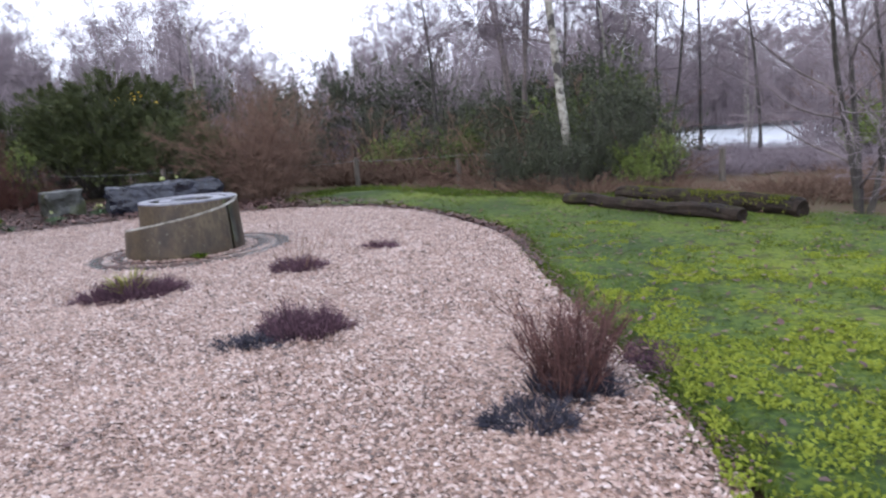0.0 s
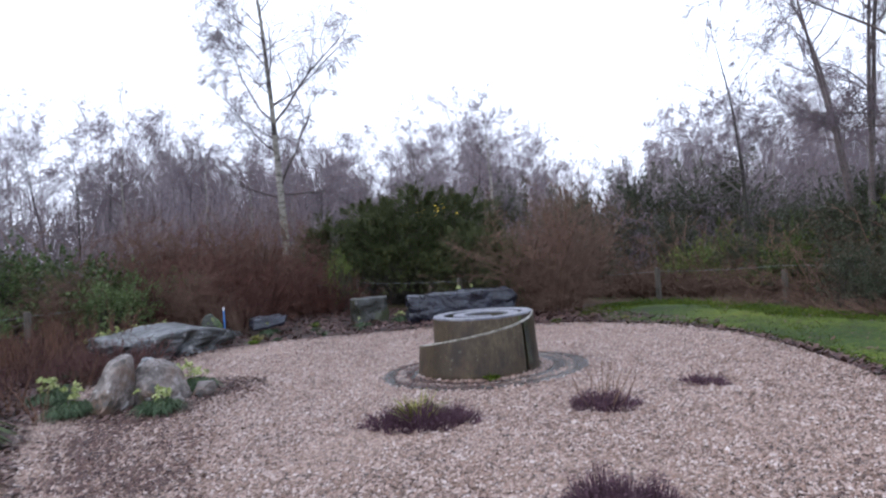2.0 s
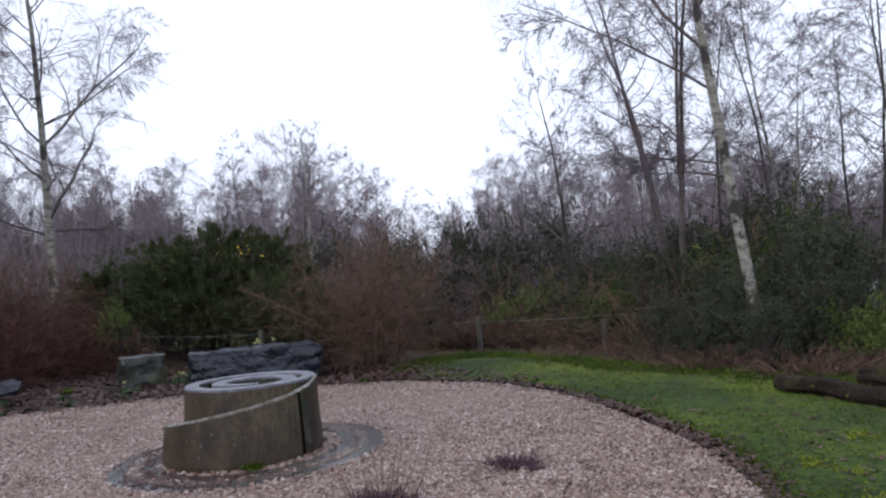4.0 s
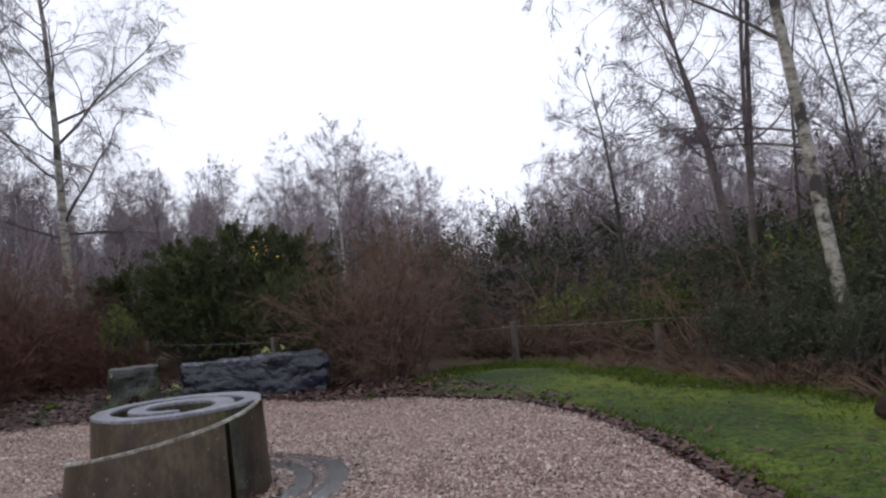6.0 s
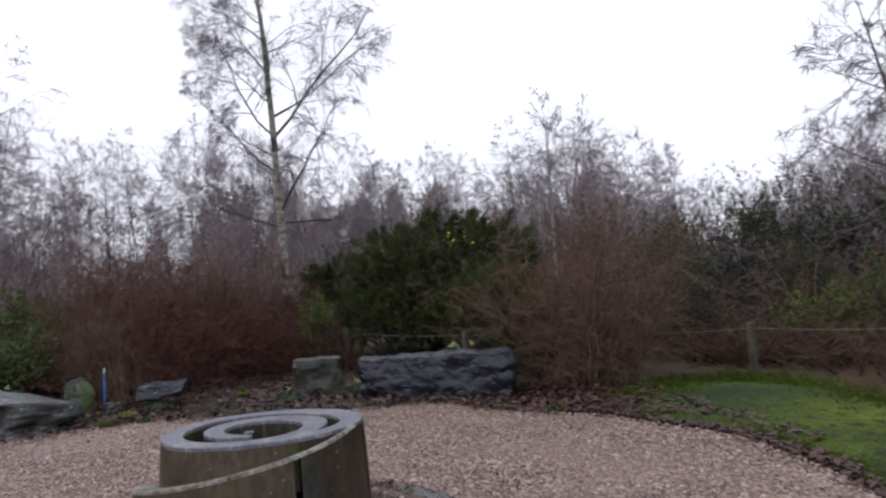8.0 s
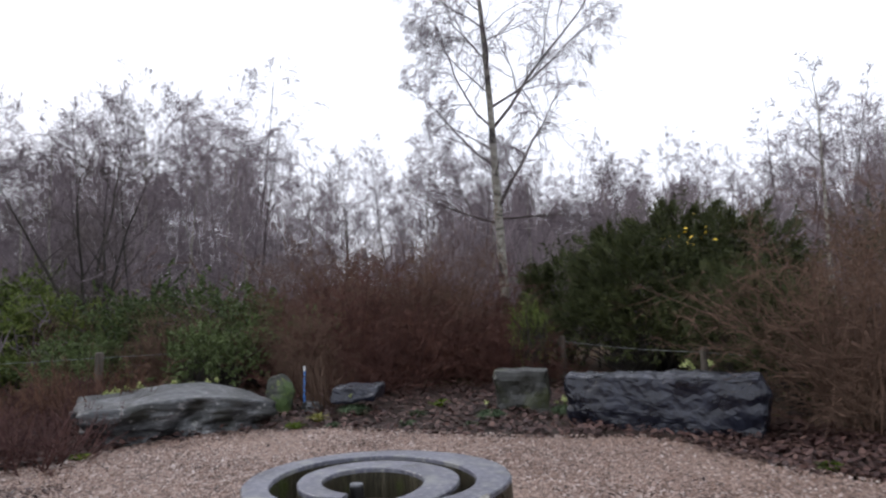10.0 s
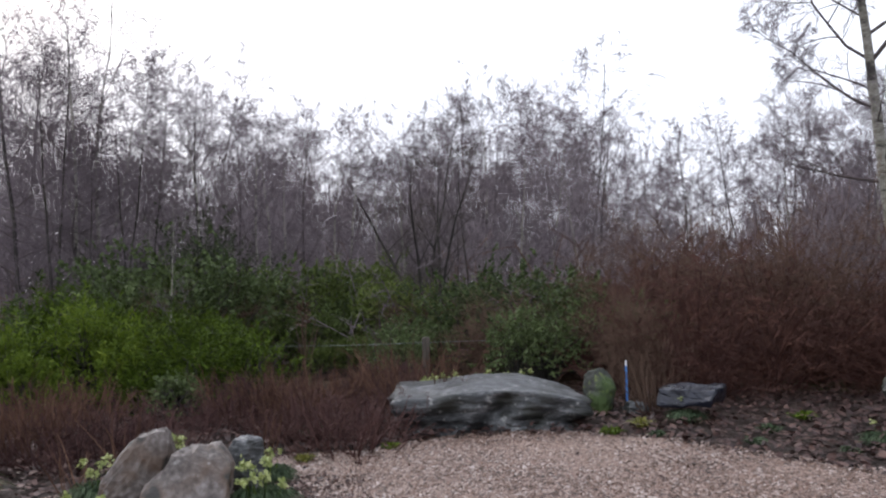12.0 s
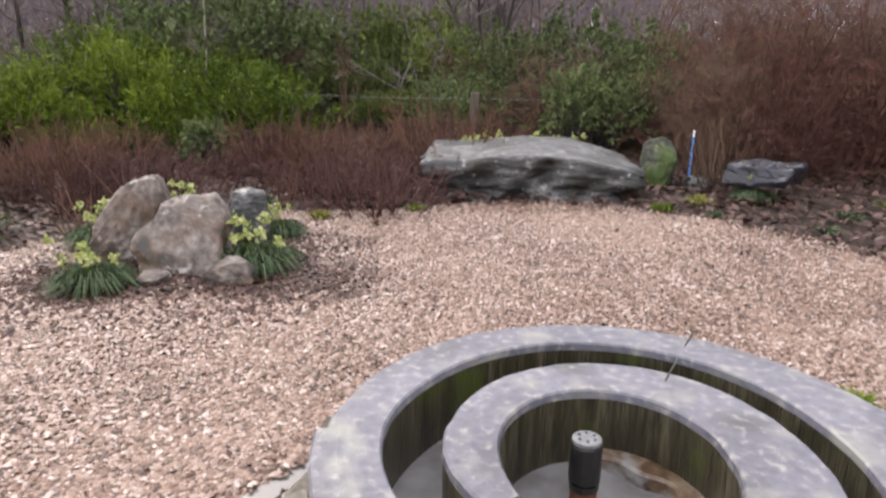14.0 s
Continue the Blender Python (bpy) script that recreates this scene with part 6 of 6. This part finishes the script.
part("leaf_growth", leafy(362, [(0, 0, 1.0, 0.1, 0.1, 0.22)], 240, (0.05, 0.4), up=1.0)[1], M["bracken"], d)["kind"] = "stuff"
w = thing("weed_tuft", "small green weed at the fountain's foot", "plant", FX + 0.36, FY - 0.6)
part("leaf_growth", tuft(351, 120, 0.11, 0.02, 0.16, 0.3), M["bright"], w)["kind"] = "stuff"
w = thing("weed_tuft", "small bright green weed beside the channel", "plant", -5.0, 10.0)
part("leaf_growth", tuft(352, 90, 0.1, 0.02, 0.14, 0.3), M["bright"], w)["kind"] = "stuff"


for i, (x, y, q, mat) in enumerate(((-8.15, 9.83, 0.13, "bright"), (-8.00, 10.23, 0.1, "clump"), (-7.62, 10.95, 0.12, "clump"), (-8.42, 10.19, 0.16, "yellow_shoot"), (-7.25, 11.56, 0.1, "clump"), (-8.05, 11.28, 0.14, "clump"),
                                   (-8.54, 11.85, 0.15, "bright"), (-7.88, 7.76, 0.1, "bright"), (-7.87, 6.45, 0.16, "clump"), (-7.51, 7.06, 0.12, "yellow_shoot"), (-8.42, 6.94, 0.2, "clump"), (-4.09, 13.00, 0.12, "bright"), (-4.64, 3.69, 0.16, "clump"), (-4.20, 3.78, 0.12, "bright"), (-3.08, 3.68, 0.14, "clump"), (-5.02, 3.93, 0.14, "clump"), (-3.30, 3.59, 0.1, "yellow_shoot"), (-5.78, 4.25, 0.14, "clump"), (-2.96, 13.33, 0.1, "yellow_shoot"))):
    w = thing("weed_tuft", "small green weed among dead leaves at the bed edge", "plant", x, y, 0, i * 77)
    part("leaf_growth", tuft(370 + i, 70, q, 0.018, q * 1.3, 0.45), M[mat], w)["kind"] = "stuff"
for i, (x, y, h) in enumerate(((-6.71, 5.54, 0.5), (-7.33, 5.60, 0.6), (-7.75, 6.65, 0.5))):
    d = thing("dry_stem_clump", "thin russet stems beside the boulders", "plant", x, y)
    part("stem_growth", bare_shrub(391 + i, h, 0.15, 9, 60, 0.003, 0.4, 0.02, 0.4)[0], M["russet"], d)["kind"] = "stuff"


# ---- logs, fence, stake ----
def log_thing(label, a, b, r, seed, mossy):
    rng = np.random.default_rng(seed)
    t = thing("fallen_log", label, "log", a[0], a[1], r * 0.8)
    v = np.array([b[0] - a[0], b[1] - a[1], 0.0])
    n, k = 46, 22
    path = np.linspace(0, 1, n)[:, None] * v + np.column_stack([lumps(np.column_stack([np.arange(n) * 0.16, np.full(n, q)]), 1, r * 0.35, seed) for q in (0.3, 5.1, 9.7)])
    side = unit(np.array([-v[1], v[0], 0.0]))
    w = np.arange(k) * 2 * np.pi / k
    wear = np.array([[noise.noise(Vector((a * 0.09, math.cos(b) * 1.4, math.sin(b) * 1.4 + seed))) * 0.28 + noise.noise(Vector((a * 0.35, math.cos(b) * 4, math.sin(b) * 4 + seed))) * 0.13 for b in w] for a in range(n)])
    rad = r * (1 + wear) * np.where(np.arange(n) % (n - 1) == 0, 0.86, 1.0)[:, None]
    ring = path[:, None] + rad[..., None] * (np.cos(w)[:, None] * side + 0.85 * np.sin(w)[:, None] * np.array([0, 0, 1.0]))
    a, b = np.meshgrid(np.arange(n - 1), np.arange(k), indexing="ij")
    body = Geo().add(ring, np.stack([a * k + b, a * k + (b + 1) % k, (a + 1) * k + (b + 1) % k, (a + 1) * k + b], -1).reshape(-1, 4))
    for end in (0, n - 1):
        body.add(np.concatenate([ring[end].mean(0, keepdims=True) - v * (0.012 if end else -0.012), ring[end]]), [(0, 1 + q, 1 + (q + 1) % k) for q in range(k)])
    part("log_body", body, M["log"], t)
    if mossy:
        q = rng.uniform(0.12, 0.95, mossy)
        s = q[:, None] * v + np.column_stack([rng.normal(0, r * 0.5, (mossy, 2)), np.full(mossy, r * 0.78)])
        s[:, 2] -= (np.hypot(*(s[:, :2] - q[:, None] * v[:2]).T) / r) ** 2 * r * 0.45
        part("moss_growth", Geo().needles(s, s + unit(rng.normal(0, 0.6, (mossy, 3)) + np.array([0, 0, 1])) * 0.05, 0.012), M["moss"], t, "yellow-green moss")["kind"] = "stuff"


log_thing("long dark rotting log lying on the lawn", (1.37, 11.2), (3.1, 8.6), 0.105, 401, 60)
log_thing("mossy rotting log behind another", (2.15, 11.2), (3.8, 8.75), 0.135, 402, 1300)
log_thing("pale fallen branch in the wood", (7.67, 15.29), (9.59, 13.67), 0.05, 403, 0)
log_thing("pale fallen branch in the wood", (6.36, 16.78), (8.57, 16.20), 0.06, 404, 0)

POSTS = [(-12.2, 1.2), (-11.8, 4.8), (-11.23, 8.01), (-12.1, 10.9), (-11.7, 13.7), (-9.6, 14.7), (-7.0, 15.0), (-5.0, 16.0), (-3.0, 16.25), (-0.61, 15.77), (1.7, 15.0), (4.3, 13.4)]
post_mesh = Geo().tubes([[(0, 0, -0.2), (0.005, 0, 0.3), (0, 0.004, 0.68), (0, 0.004, 0.695)]], [[0.06, 0.058, 0.056, 0.045]], 9, closed=True)
post = thing("fence_post", "weathered round wooden fence post", "fence post", *POSTS[0], group="fence posts")
part("post_body", post_mesh, M["post"], post, smooth=False)
for x, y in POSTS[1:]:
    copy_thing(post, pose(x, y, rise(x) - (0.15 if x > -1 else 0), 0, 0, x * 40))
for (x0, y0), (x1, y1) in zip(POSTS[:-1], POSTS[1:]):
    s = np.linspace(0, 1, 9)
    path = np.column_stack([x0 + (x1 - x0) * s, y0 + (y1 - y0) * s, 0.62 + rise(x0 + (x1 - x0) * s) - 0.03 * np.sin(np.pi * s)])
    w = part("fence_wire", Geo().tubes([path], np.full((1, 9), 0.003), 4), M["wire"])
    tagged(w, "sagging galvanised fence wire between posts", "wire", "fence wires")
stake = thing("marker_stake", "thin blue marker stake with a white tip", "stake", -9.26, 10.28)
part("shaft", Geo().tubes([[(0, 0, -0.1), (0.0, 0.01, 0.48)]], [[0.012, 0.012]], 8, closed=True), M["blue"], stake)
part("tip", Geo().tubes([[(0, 0.01, 0.48), (0, 0.011, 0.54)]], [[0.0125, 0.0125]], 8, closed=True), M["white"], stake, "white tip")
